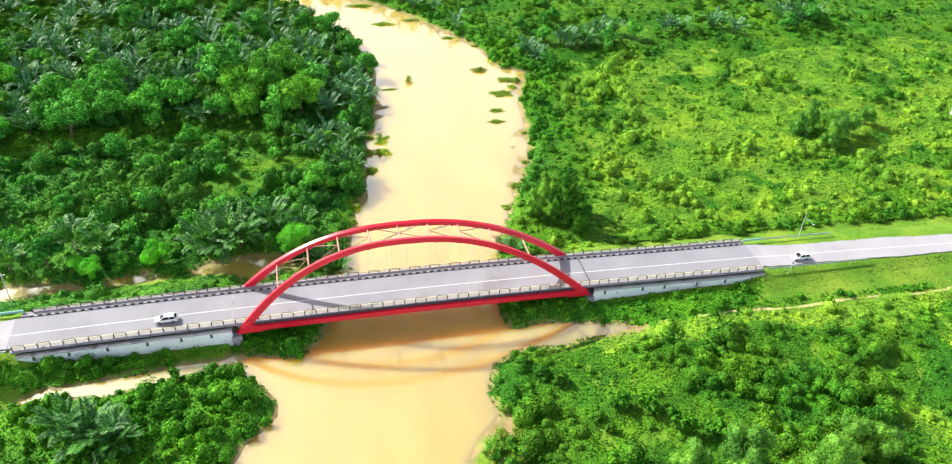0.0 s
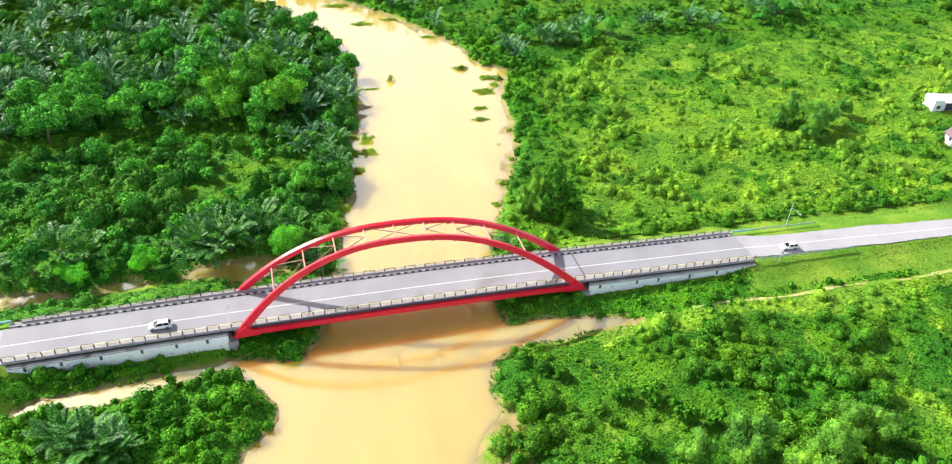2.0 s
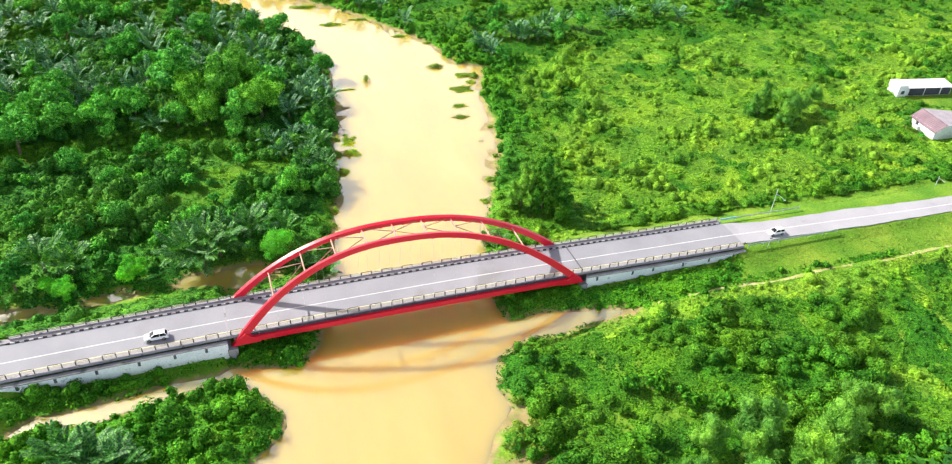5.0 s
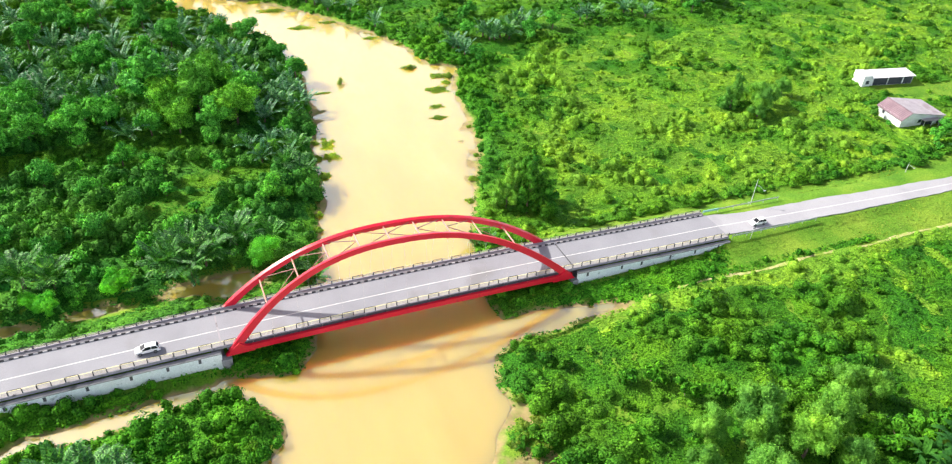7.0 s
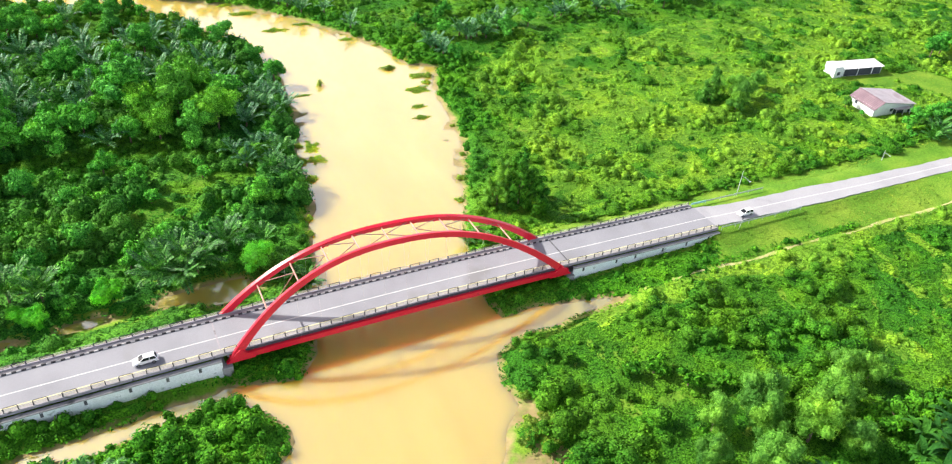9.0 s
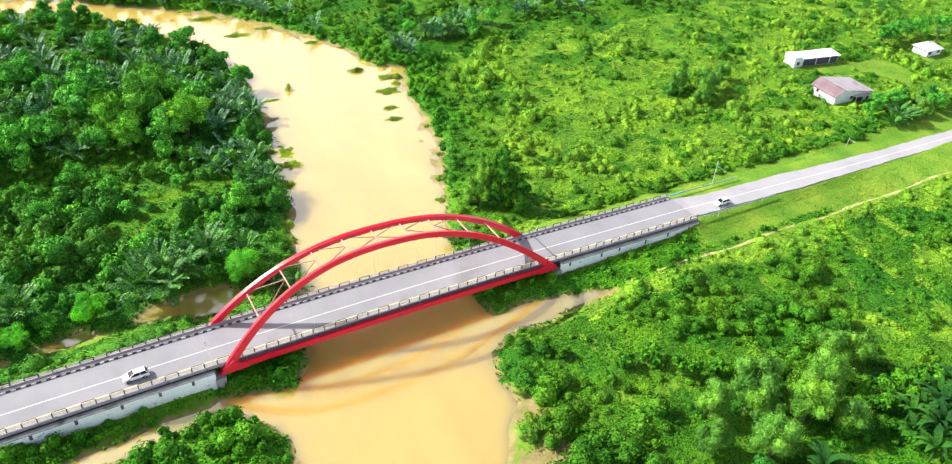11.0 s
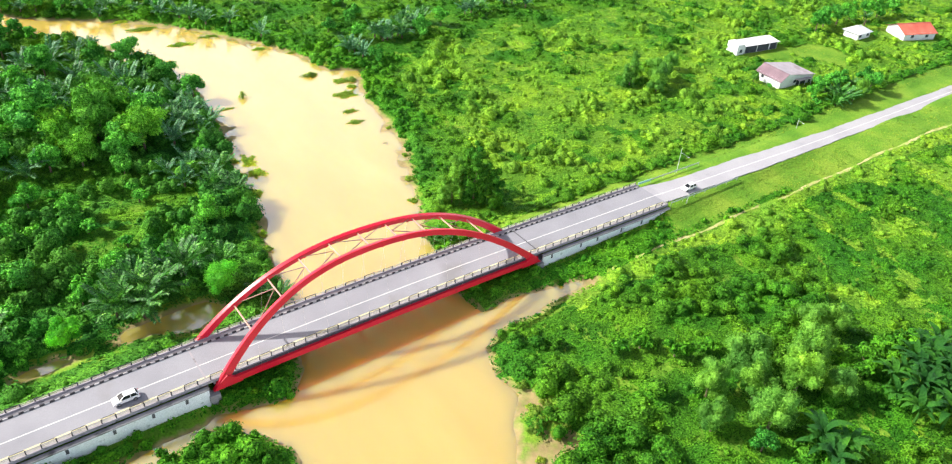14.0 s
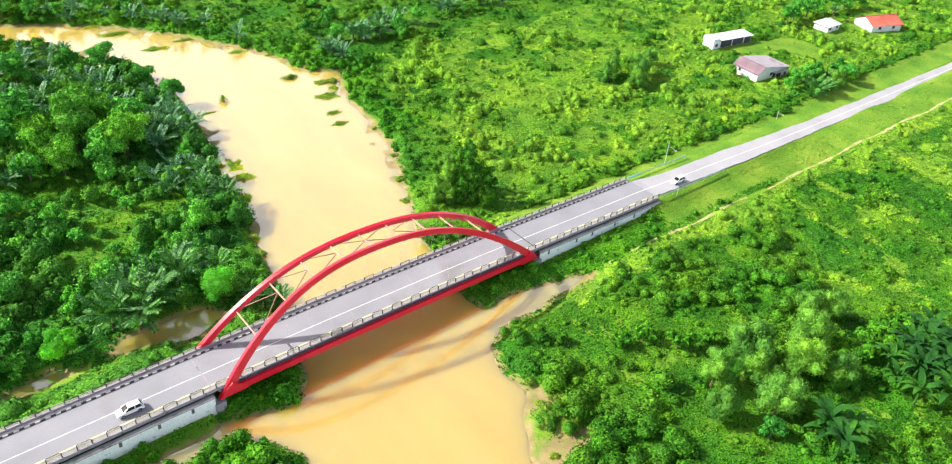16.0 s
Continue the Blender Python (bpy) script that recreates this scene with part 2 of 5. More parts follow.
# for panels that stand in for openings: the shade inside is their colour
M["dark_inside"] = surface("dark_inside", [(0.3, (0.03, 0.035, 0.05)), (0.7, (0.06, 0.065, 0.085))], 0.5, 6, 0.7)
M["pole_grey"] = surface("pole_grey", [(0.3, (0.5, 0.54, 0.54)), (0.7, (0.64, 0.67, 0.66))], 1, 14, 0.5, 0.3)


def ground_material():
    m, n, l, b = mat("soil_and_grass", 0.95, 0, 0.2)
    geo = n.new("ShaderNodeNewGeometry")
    def ns(scale, detail=5):
        t = n.new("ShaderNodeTexNoise")
        t.inputs["Scale"].default_value, t.inputs["Detail"].default_value = scale, detail
        l.new(geo.outputs["Position"], t.inputs["Vector"])
        return t.outputs[0]
    grass = ramp(n, l, ns(0.09), [(0.35, (0.085, 0.22, 0.016)), (0.5, (0.135, 0.28, 0.022)), (0.68, (0.22, 0.34, 0.035))]).outputs[0]
    fine = ramp(n, l, ns(2.5, 4), [(0.3, (0.6, 0.65, 0.6)), (0.7, (1.2, 1.2, 1.1))]).outputs[0]
    grass = mixc(n, l, 1.0, grass, fine, "MULTIPLY")
    mud = ramp(n, l, ns(0.4), [(0.35, (0.24, 0.19, 0.085)), (0.6, (0.36, 0.28, 0.13))]).outputs[0]
    sep = n.new("ShaderNodeSeparateXYZ")
    l.new(geo.outputs["Position"], sep.inputs[0])
    add = n.new("ShaderNodeMath")
    add.operation = "MULTIPLY_ADD"
    add.inputs[1].default_value = 0.9
    l.new(ns(0.5), add.inputs[0])
    l.new(sep.outputs[2], add.inputs[2])
    rng = n.new("ShaderNodeMapRange")
    rng.inputs[1].default_value, rng.inputs[2].default_value = WATER + 0.52, WATER + 0.9
    l.new(add.outputs[0], rng.inputs[0])
    l.new(mixc(n, l, rng.outputs[0], mud, grass), b.inputs["Base Color"])
    bump(n, l, b, ns(3.0, 4), 0.6, 0.15)
    return m


def water_material():
    m, n, l, b = mat("silty_water", 0.6, 0, 0.7)
    geo = n.new("ShaderNodeNewGeometry")
    def ns(scale, detail, stretch):
        mp = n.new("ShaderNodeMapping")
        mp.inputs["Scale"].default_value = stretch
        l.new(geo.outputs["Position"], mp.inputs[0])
        t = n.new("ShaderNodeTexNoise")
        t.inputs["Scale"].default_value, t.inputs["Detail"].default_value = scale, detail
        l.new(mp.outputs[0], t.inputs["Vector"])
        return t.outputs[0]
    col = ramp(n, l, ns(0.05, 5, (1.6, 0.6, 1)), [(0.3, (0.62, 0.42, 0.05)), (0.55, (0.66, 0.46, 0.065)), (0.75, (0.70, 0.50, 0.09))]).outputs[0]
    l.new(col, b.inputs["Base Color"])
    bump(n, l, b, ns(0.9, 4, (1, 0.7, 1)), 0.12, 0.12)
    b.inputs["Coat Weight"].default_value, b.inputs["Coat Roughness"].default_value, b.inputs["Coat IOR"].default_value = 1.0, 0.12, 4.4
    # silt lets light spread below the surface, red and green further than blue
    b.subsurface_method = "BURLEY"
    b.inputs["Subsurface Weight"].default_value = 1.0
    b.inputs["Subsurface Radius"].default_value = (1.0, 0.66, 0.12)
    b.inputs["Subsurface Scale"].default_value = 8.0
    return m


WATER = -4.2
M["ground"] = ground_material()
M["water"] = water_material()

# ---------------- mesh helpers ----------------
def part(name, bm, material, parent=None, label=""):
    me = bpy.data.meshes.new(name)
    bm.to_mesh(me)
    bm.free()
    me.materials.append(M[material])
    ob = new(name, me)
    if parent is not None:
        ob.parent = parent
    if label:
        tagged(ob, label)
    return ob


def share(name, me, parent, m):
    """Another object on the same mesh, under parent."""
    ob = new(name, me)
    ob.parent, ob.matrix_basis = parent, m
    return ob


def empty(name, x=0, y=0, z=0, rz=0):
    ob = new(name)
    ob.matrix_basis = pose(x, y, z, 0, 0, rz)
    return ob


def box(bm, c, s, bevel=0.0, m=None):
    r = bmesh.ops.create_cube(bm, size=1.0, matrix=Matrix.LocRotScale(c, None, s))
    if m is not None:
        bmesh.ops.transform(bm, matrix=m, verts=r["verts"])
    if bevel:
        es = list({e for v in r["verts"] for e in v.link_edges})
        bmesh.ops.bevel(bm, geom=es, offset=bevel, segments=1, affect="EDGES", profile=0.5)
    return bm


def cube(c, s, bevel=0.0):
    return box(bmesh.new(), c, s, bevel)


def sweep(bm, pts, w, h, up=Vector((0, 0, 1)), sides=None, close=True):
    """A bar of section w (sideways) by h (along up) through the points; sides: round instead, with that many corners."""
    pts = [Vector(p) for p in pts]
    rings = []
    for i, p in enumerate(pts):
        d = (pts[min(i + 1, len(pts) - 1)] - pts[max(i - 1, 0)]).normalized()
        u = up[i] if isinstance(up, list) else up
        if abs(d.dot(u)) > 0.98:
            u = Vector((1, 0, 0))
        s = d.cross(u).normalized()
        v = s.cross(d).normalized()
        ww = w[i] if isinstance(w, list) else w
        hh = h[i] if isinstance(h, list) else h
        if sides:
            ring = [p + s * (ww / 2 * math.cos(a)) + v * (hh / 2 * math.sin(a)) for a in [2 * math.pi * k / sides for k in range(sides)]]
        else:
            ring = [p + s * (a * ww / 2) + v * (b * hh / 2) for a, b in ((-1, -1), (1, -1), (1, 1), (-1, 1))]
        rings.append([bm.verts.new(q) for q in ring])
    k = len(rings[0])
    for a, b in zip(rings, rings[1:]):
        for j in range(k):
            bm.faces.new((a[j], a[(j + 1) % k], b[(j + 1) % k], b[j]))
    if close:
        bm.faces.new(rings[0][::-1])
        bm.faces.new(rings[-1])
    bmesh.ops.recalc_face_normals(bm, faces=bm.faces)
    return bm


def array_mesh(name, verts, quads):
    me = bpy.data.meshes.new(name)
    verts, quads = np.asarray(verts, dtype=np.float32), np.asarray(quads, dtype=np.int32)
    me.vertices.add(len(verts))
    me.vertices.foreach_set("co", verts.ravel())
    me.loops.add(quads.size)
    me.loops.foreach_set("vertex_index", quads.ravel())
    me.polygons.add(len(quads))
    me.polygons.foreach_set("loop_start", np.arange(0, quads.size, 4, dtype=np.int32))
    me.update(calc_edges=True)
    me.validate()
    return me


def unit(a):
    return a / np.maximum(np.linalg.norm(a, axis=1, keepdims=True), 1e-6)


def leaf_cards(P, N, size, rng, wild=0.6, slim=0.5):
    """Small folded leaves at P that face about N: corners and quads."""
    n = len(P)
    N = unit(np.asarray(N) + rng.normal(0, wild, (n, 3)))
    a = unit(np.cross(N, rng.normal(0, 1, (n, 3))))
    b = np.cross(N, a)
    s = np.asarray(size).reshape(-1, 1) * np.ones((n, 1))
    V = np.stack([P - a * s, P + b * s * slim + N * s * 0.14, P + a * s, P - b * s * slim + N * s * 0.14], 1).reshape(-1, 3)
    Q = np.arange(4 * n).reshape(-1, 4)
    return V, Q


def join_arrays(*pairs):
    V, Q, k = [], [], 0
    for v, q in pairs:
        V.append(v)
        Q.append(np.asarray(q) + k)
        k += len(v)
    return np.concatenate(V), np.concatenate(Q)


# ---------------- noise on the plan ----------------
def hash2(i, j, seed):
    h = (i.astype(np.int64) * 374761393 + j.astype(np.int64) * 668265263 + seed * 982451653) & 0x7FFFFFFF
    h = ((h ^ (h >> 13)) * 1274126177) & 0x7FFFFFFF
    return ((h ^ (h >> 16)) & 0xFFFFF) / float(0xFFFFF)


def value_noise(x, y, cell, seed):
    u, v = x / cell, y / cell
    i, j = np.floor(u), np.floor(v)
    f, g = u - i, v - j
    f, g = f * f * (3 - 2 * f), g * g * (3 - 2 * g)
    a, b = hash2(i, j, seed), hash2(i + 1, j, seed)
    c, d = hash2(i, j + 1, seed), hash2(i + 1, j + 1, seed)
    return (a * (1 - f) + b * f) * (1 - g) + (c * (1 - f) + d * f) * g


def domes(x, y, cell, seed, r0=0.45, r1=0.9, power=0.5):
    """Rounded tufts of uneven height, one about every cell, 0 to 1."""
    u, v = x / cell, y / cell
    i, j = np.floor(u), np.floor(v)
    out = np.zeros_like(u)
    for di in (-1, 0, 1):
        for dj in (-1, 0, 1):
            p, q = i + di, j + dj
            cx, cy = p + hash2(p, q, seed), q + hash2(p, q, seed + 1)
            r = r0 + (r1 - r0) * hash2(p, q, seed + 2)
            h = 0.35 + 0.65 * hash2(p, q, seed + 3)
            d2 = ((u - cx) ** 2 + (v - cy) ** 2) / (r * r)
            out = np.maximum(out, h * np.maximum(0, 1 - d2) ** power)
    return out


# ---------------- the plan ----------------
RIVER = [(-200, 229), (-120, 211), (-70, 204), (-40, 195), (-26, 183), (-13, 169), (-7, 149), (0, 135), (4, 124), (6, 114), (4, 100), (2, 87),
         (-1, 74), (-3, 64), (-5, 54), (-6, 44), (-8, 36), (-10, 28), (-14, 15), (-18, 3), (-18.5, -4), (-20, -8), (-25, -12.6), (-32, -12), (-37, -12.5),
         (-31.5, -18.5), (-29.5, -23.5), (-30.5, -28.5), (-34.5, -31.5), (-38, -37), (-43, -46), (-47, -60), (-50, -130), (-22, -130), (-8, -60), (0.5, -44.5),
         (4.7, -38.5), (8.7, -34.5), (8.7, -28.5), (11.7, -20.7), (18, -17.4), (27, -17.2), (37, -17.0), (46, -16.0), (37, -13.2), (26, -11.8),
         (18, -11.8), (16.3, -7.5), (18, 3), (23.7, 21.5), (27.7, 29.5), (33.7, 40.3), (37.7, 48.3), (41.7, 59.3), (44.7, 73), (47.7, 87), (50.7, 99),
         (57, 107.3), (47, 112.3), (45, 126), (39.7, 138), (29.7, 152), (19.7, 167), (8, 179), (-3, 187), (-23, 198), (-36, 211), (-70, 221), (-120, 231), (-200, 249)]
CHANNEL = [(-33, -11), (-36, -12.9), (-44, -12.7), (-53, -14.6), (-60, -15.7), (-69, -15), (-80, -15.4), (-130, -16.5), (-130, -13.4), (-79, -13.4), (-69, -12.6), (-61, -12.6), (-53, -11.5), (-44, -9.6), (-38, -9.6)]
CREEK = [(-25, 16.6), (-28.5, 20), (-36, 21), (-44.5, 19.6), (-47, 17.6), (-39, 15.2), (-31, 14.2)]
CREEK_2 = [(-53, 16.4), (-58, 18.4), (-64, 18.0), (-66, 15.8), (-60, 14.6), (-55, 14.6)]
CREEK_3 = [(-69, 16), (-74, 18), (-88, 18.5), (-140, 19), (-140, 16), (-86, 15.4), (-74, 14.6)]


def signed(poly, x, y):
    """Distance to a closed outline, negative inside."""
    P = np.array(poly, float)
    best = np.full(x.shape, 1e9)
    inside = np.zeros(x.shape, bool)
    for (ax, ay), (bx, by) in zip(P, np.roll(P, -1, 0)):
        ex, ey = bx - ax, by - ay
        t = np.clip(((x - ax) * ex + (y - ay) * ey) / (ex * ex + ey * ey), 0, 1)
        best = np.minimum(best, (x - ax - t * ex) ** 2 + (y - ay - t * ey) ** 2)
        if ay != by:
            inside ^= ((ay > y) != (by > y)) & (x < ex * (y - ay) / ey + ax)
    d = np.sqrt(best)
    return np.where(inside, -d, d)


def shore(x, y):
    """Distance from the water, with an uneven edge."""
    d = np.minimum(np.minimum(signed(RIVER, x, y), signed(CHANNEL, x, y)), np.minimum(signed(CREEK, x, y), np.minimum(signed(CREEK_2, x, y), signed(CREEK_3, x, y))))
    return d + (value_noise(x, y, 4.0, 5) - 0.5) * 1.3 + (value_noise(x, y, 1.5, 6) - 0.5) * 0.5


YC = -1.0
ROAD_X = [-900, -150, -100, -76, -58, -36, 0, 36, 56, 78, 95, 161, 250, 900]
ROAD_Z = [-2.0, -1.2, -0.1, 0.4, 0.8, 1.05, 1.2, 0.6, -0.1, -0.6, -0.95, -2.0, -2.4, -2.4]


def road_z(x):
    """Height of the road's surface, its grade smoothed."""
    x = np.asarray(x, float)
    return sum(np.interp(x + o, ROAD_X, ROAD_Z) for o in (-14, -7, 0, 7, 14)) / 5


def mud_patch(x, y):
    """Below 1 on the two bare patches of mud on the near shore."""
    rough = 1.7 * (value_noise(x, y, 2.2, 66) - 0.42)
    return np.minimum(np.hypot((x - 9.2) / 3.6, (y + 36.8) / 2.6), np.hypot((x - 6.5) / 4.6, (y + 48) / 3.4)) + rough


def ground_z(x, y):
    d = shore(x, y)
    flat = -3.0 + 0.5 * (value_noise(x, y, 22, 11) - 0.5) + 0.25 * (value_noise(x, y, 6, 12) - 0.5) + 0.9 * np.clip((x - 90) / 90, 0, 1)
    bank = WATER + np.where(d > 0, np.minimum(0.10 * d + 0.05 * d * d + 0.02, 9), np.maximum(0.5 * d, -2.0))
    bars = WATER + 0.5 * (value_noise(x, y, 3.2, 81) - 0.62) + 0.03 * d
    bank = np.where((d < 0) & (d > -6) & (y > 38), np.maximum(bank, bars), bank)
    z = np.minimum(flat, bank)
    z = np.where((mud_patch(x, y) < 1.3) & (d > 0), np.minimum(z, WATER + 0.02 + 0.16 * value_noise(x, y, 2.2, 65)), z)
    a = np.abs(y - YC)
    out = np.clip((np.abs(x) - 37.0) / 1.5, 0, 1)
    half = np.where(np.abs(x) < 79, 6.0, np.where(y < YC, 5.4 + 0.012 * np.clip(np.abs(x) - 80, 0, 300), 4.9))
    crest = road_z(x) - np.where(np.abs(x) > 80, 0.12, 0.22) - np.maximum(0, a - half) * 0.42
    sunk = np.clip((80.5 - np.abs(x)) / 13, 0, 1)
    crest = np.where((y < YC) & (a > 3.4), crest - 3.4 * sunk * sunk * (3 - 2 * sunk), crest)
    z = np.where(out > 0, np.maximum(z, crest * out + (1 - out) * -6), z)
    lid = road_z(x) - 0.22 + np.maximum(0, a - 5.2) * 0.5
    return np.where(np.abs(x) > 37, np.minimum(z, lid), z)


def road_edge(x, s):
    """Where the pale road across the plain ends, far (1) or near (-1) side; it drifts towards the near side."""
    if s > 0:
        return np.interp(x, [-150, -85, -78.5, 79.5, 83, 86, 112, 138, 157, 300, 900], [2.6, 2.8, 3.2, 3.2, 2.6, 1.7, 1.2, -0.2, -0.9, -3.6, -15])
    return np.interp(x, [-150, -85, -78.5, 79.5, 85, 98, 112, 125, 150, 300, 900], [-4.6, -4.8, -5.2, -5.2, -5.3, -5.7, -6.0, -6.4, -6.5, -9.4, -21])


def path_y(x):
    return np.interp(x, [30, 44, 57, 74, 93, 112, 142, 220], [-15.6, -15.8, -15.9, -16.6, -16.8, -17.4, -17.8, -19])


# ---------------- ground and water ----------------
def graded(lo, a, b, hi, step):
    inner = list(np.arange(a, b + step / 2, step))
    left, right, s, v = [], [], step, a
    while v > lo:
        s *= 1.35
        v -= s
        left.append(v)
    s, v = step, b
    while v < hi:
        s *= 1.35
        v += s
        right.append(v)
    return np.array(left[::-1] + inner + right)


gx, gy = graded(-3000, -130, 290, 3000, 2.0), graded(-3000, -110, 240, 3000, 1.9)
X, Y = np.meshgrid(gx, gy, indexing="ij")
Z = ground_z(X.ravel(), Y.ravel())
nx, ny = len(gx), len(gy)
idx = np.arange(nx * ny).reshape(nx, ny)
quads = np.stack([idx[:-1, :-1], idx[1:, :-1], idx[1:, 1:], idx[:-1, 1:]], -1).reshape(-1, 4)
me = array_mesh("ground", np.stack([X.ravel(), Y.ravel(), Z], 1), quads)
me.materials.append(M["ground"])
me.polygons.foreach_set("use_smooth", np.ones(len(me.polygons), bool))
tagged(new("ground", me), "grassy floodplain ground with muddy river banks", "ground", kind="structure")

bm = bmesh.new()
for a, b in zip([-220, -60, 70], [-60, 70, 120]):
    vs = [bm.verts.new((px, py, WATER)) for px, py in ((a, -140), (b, -140), (b, 260), (a, 260))]
    bm.faces.new(vs)
bmesh.ops.remove_doubles(bm, verts=bm.verts, dist=0.01)
tagged(part("water", bm, "water"), "pale yellow-brown silty river water, nearly still", "river", kind="structure")

# ---------------- road ----------------
def strip(xs, y0, y1, lift, thick):
    """A slab that follows the road's grade between two lines."""
    bm = bmesh.new()
    rows = []
    for x in xs:
        z = float(road_z(x)) + lift
        f0 = y0(x) if callable(y0) else y0
        f1 = y1(x) if callable(y1) else y1
        rows.append([bm.verts.new(p) for p in ((x, f0, z), (x, f1, z), (x, f1, z - thick), (x, f0, z - thick))])
    for a, b in zip(rows, rows[1:]):
        for j in range(4):
            bm.faces.new((a[j], b[j], b[(j + 1) % 4], a[(j + 1) % 4]))
    bm.faces.new(rows[0])
    bm.faces.new(rows[-1][::-1])
    bmesh.ops.recalc_face_normals(bm, faces=bm.faces)
    return bm


def xs_between(a, b, step=4.0):
    n = max(2, int(abs(b - a) / step) + 1)
    return [a + (b - a) * i / (n - 1) for i in range(n)]


KERB, RAIL, TIE, HALF = 4.2, 5.35, 5.95, 36.0
deck_w = lambda s: YC + s * KERB
tagged(part("road_deck", strip(xs_between(-78.5, 79.5), YC - KERB, YC + KERB, 0, 0.25), "asphalt"), "grey asphalt road over the bridge and its approaches", "road", kind="structure")
wob = lambda s: (lambda x: float(road_edge(x, s)) + s * (0.2 * math.sin(x * 0.31) * math.sin(x * 0.093) + 0.1 * math.sin(x * 1.1)))
tagged(part("road_right", strip(xs_between(79.5, 900, 2.5), wob(-1), wob(1), 0, 0.25), "asphalt_pale"), "pale worn asphalt road across the plain, ragged edges", "road", kind="structure")
tagged(part("road_left", strip(xs_between(-900, -78.5, 2.5), wob(-1), wob(1), 0, 0.25), "asphalt_pale"), "pale worn asphalt road leading away from the bridge", "road", kind="structure")
line_y = lambda o: (lambda x: float(np.interp(x, [79, 83, 108, 134, 300], [-1.55, -1.8, -2.55, -3.5, -6.6])) + o)
tagged(part("centre_line", strip(xs_between(-300, 300), line_y(-0.1), line_y(0.1), 0.006, 0.004), "road_paint"), "white painted centre line along the road", "road marking", kind="structure")
tagged(part("edge_line", strip(xs_between(-78, 79), YC - KERB + 0.25, YC - KERB + 0.5, 0.006, 0.004), "edge_paint"), "cream painted edge line beside the kerb", "road marking", kind="structure")
for x, tone in ((-37.4, "walkway"), (37.4, "joint")):
    tagged(part("expansion_joint", strip([x - 0.16, x + 0.16], YC - KERB + 0.02, YC + KERB - 0.02, 0.008, 0.006), tone), "expansion joint across the road", "joint", kind="structure")

# footways beside the carriageway
for s in (-1, 1):
    y0, y1 = sorted((YC + s * (KERB + 0.28), YC + s * (RAIL + 0.25)))
    tagged(part("footway", strip(xs_between(-77.5, 79), y0, y1, 0.2, 0.32), "walkway"), "narrow grey concrete footway along the bridge deck", "footway", kind="structure")

# dirt track
bm = bmesh.new()
rows = []
for x in np.arange(47, 222, 2.0):
    c = float(path_y(x)) + 0.35 * math.sin(x * 0.21)
    w = 0.42 + 0.16 * math.sin(x * 0.37) + 0.12 * math.sin(x * 1.3)
    zz = [float(ground_z(np.array([x]), np.array([c + o]))[0]) + 0.05 for o in (-w, 0, w)]
    rows.append([bm.verts.new((x, c - w, zz[0])), bm.verts.new((x, c, zz[1] + 0.03)), bm.verts.new((x, c + w, zz[2]))])
for a, b in zip(rows, rows[1:]):
    for j in (0, 1):
        bm.faces.new((a[j], b[j], b[j + 1], a[j + 1]))
tagged(part("dirt_track", bm, "path"), "sandy dirt track worn through the grass", "path", kind="structure")

# ---------------- the arch bridge ----------------
bridge = tagged(empty("arch_bridge", 0, YC, 0), "red steel tied-arch road bridge with inward-leaning arches over a muddy river", "bridge")


def tie_z(x):
    return float(road_z(x)) - 1.2


def arch_point(u, side):
    h = 15.7 * (1 - abs(u) ** 2.35)
    x = 35.6 * u - 0.15 * h
    return Vector((x, side * (TIE - 0.2 * h), tie_z(35.6 * u) + 0.1 + h))


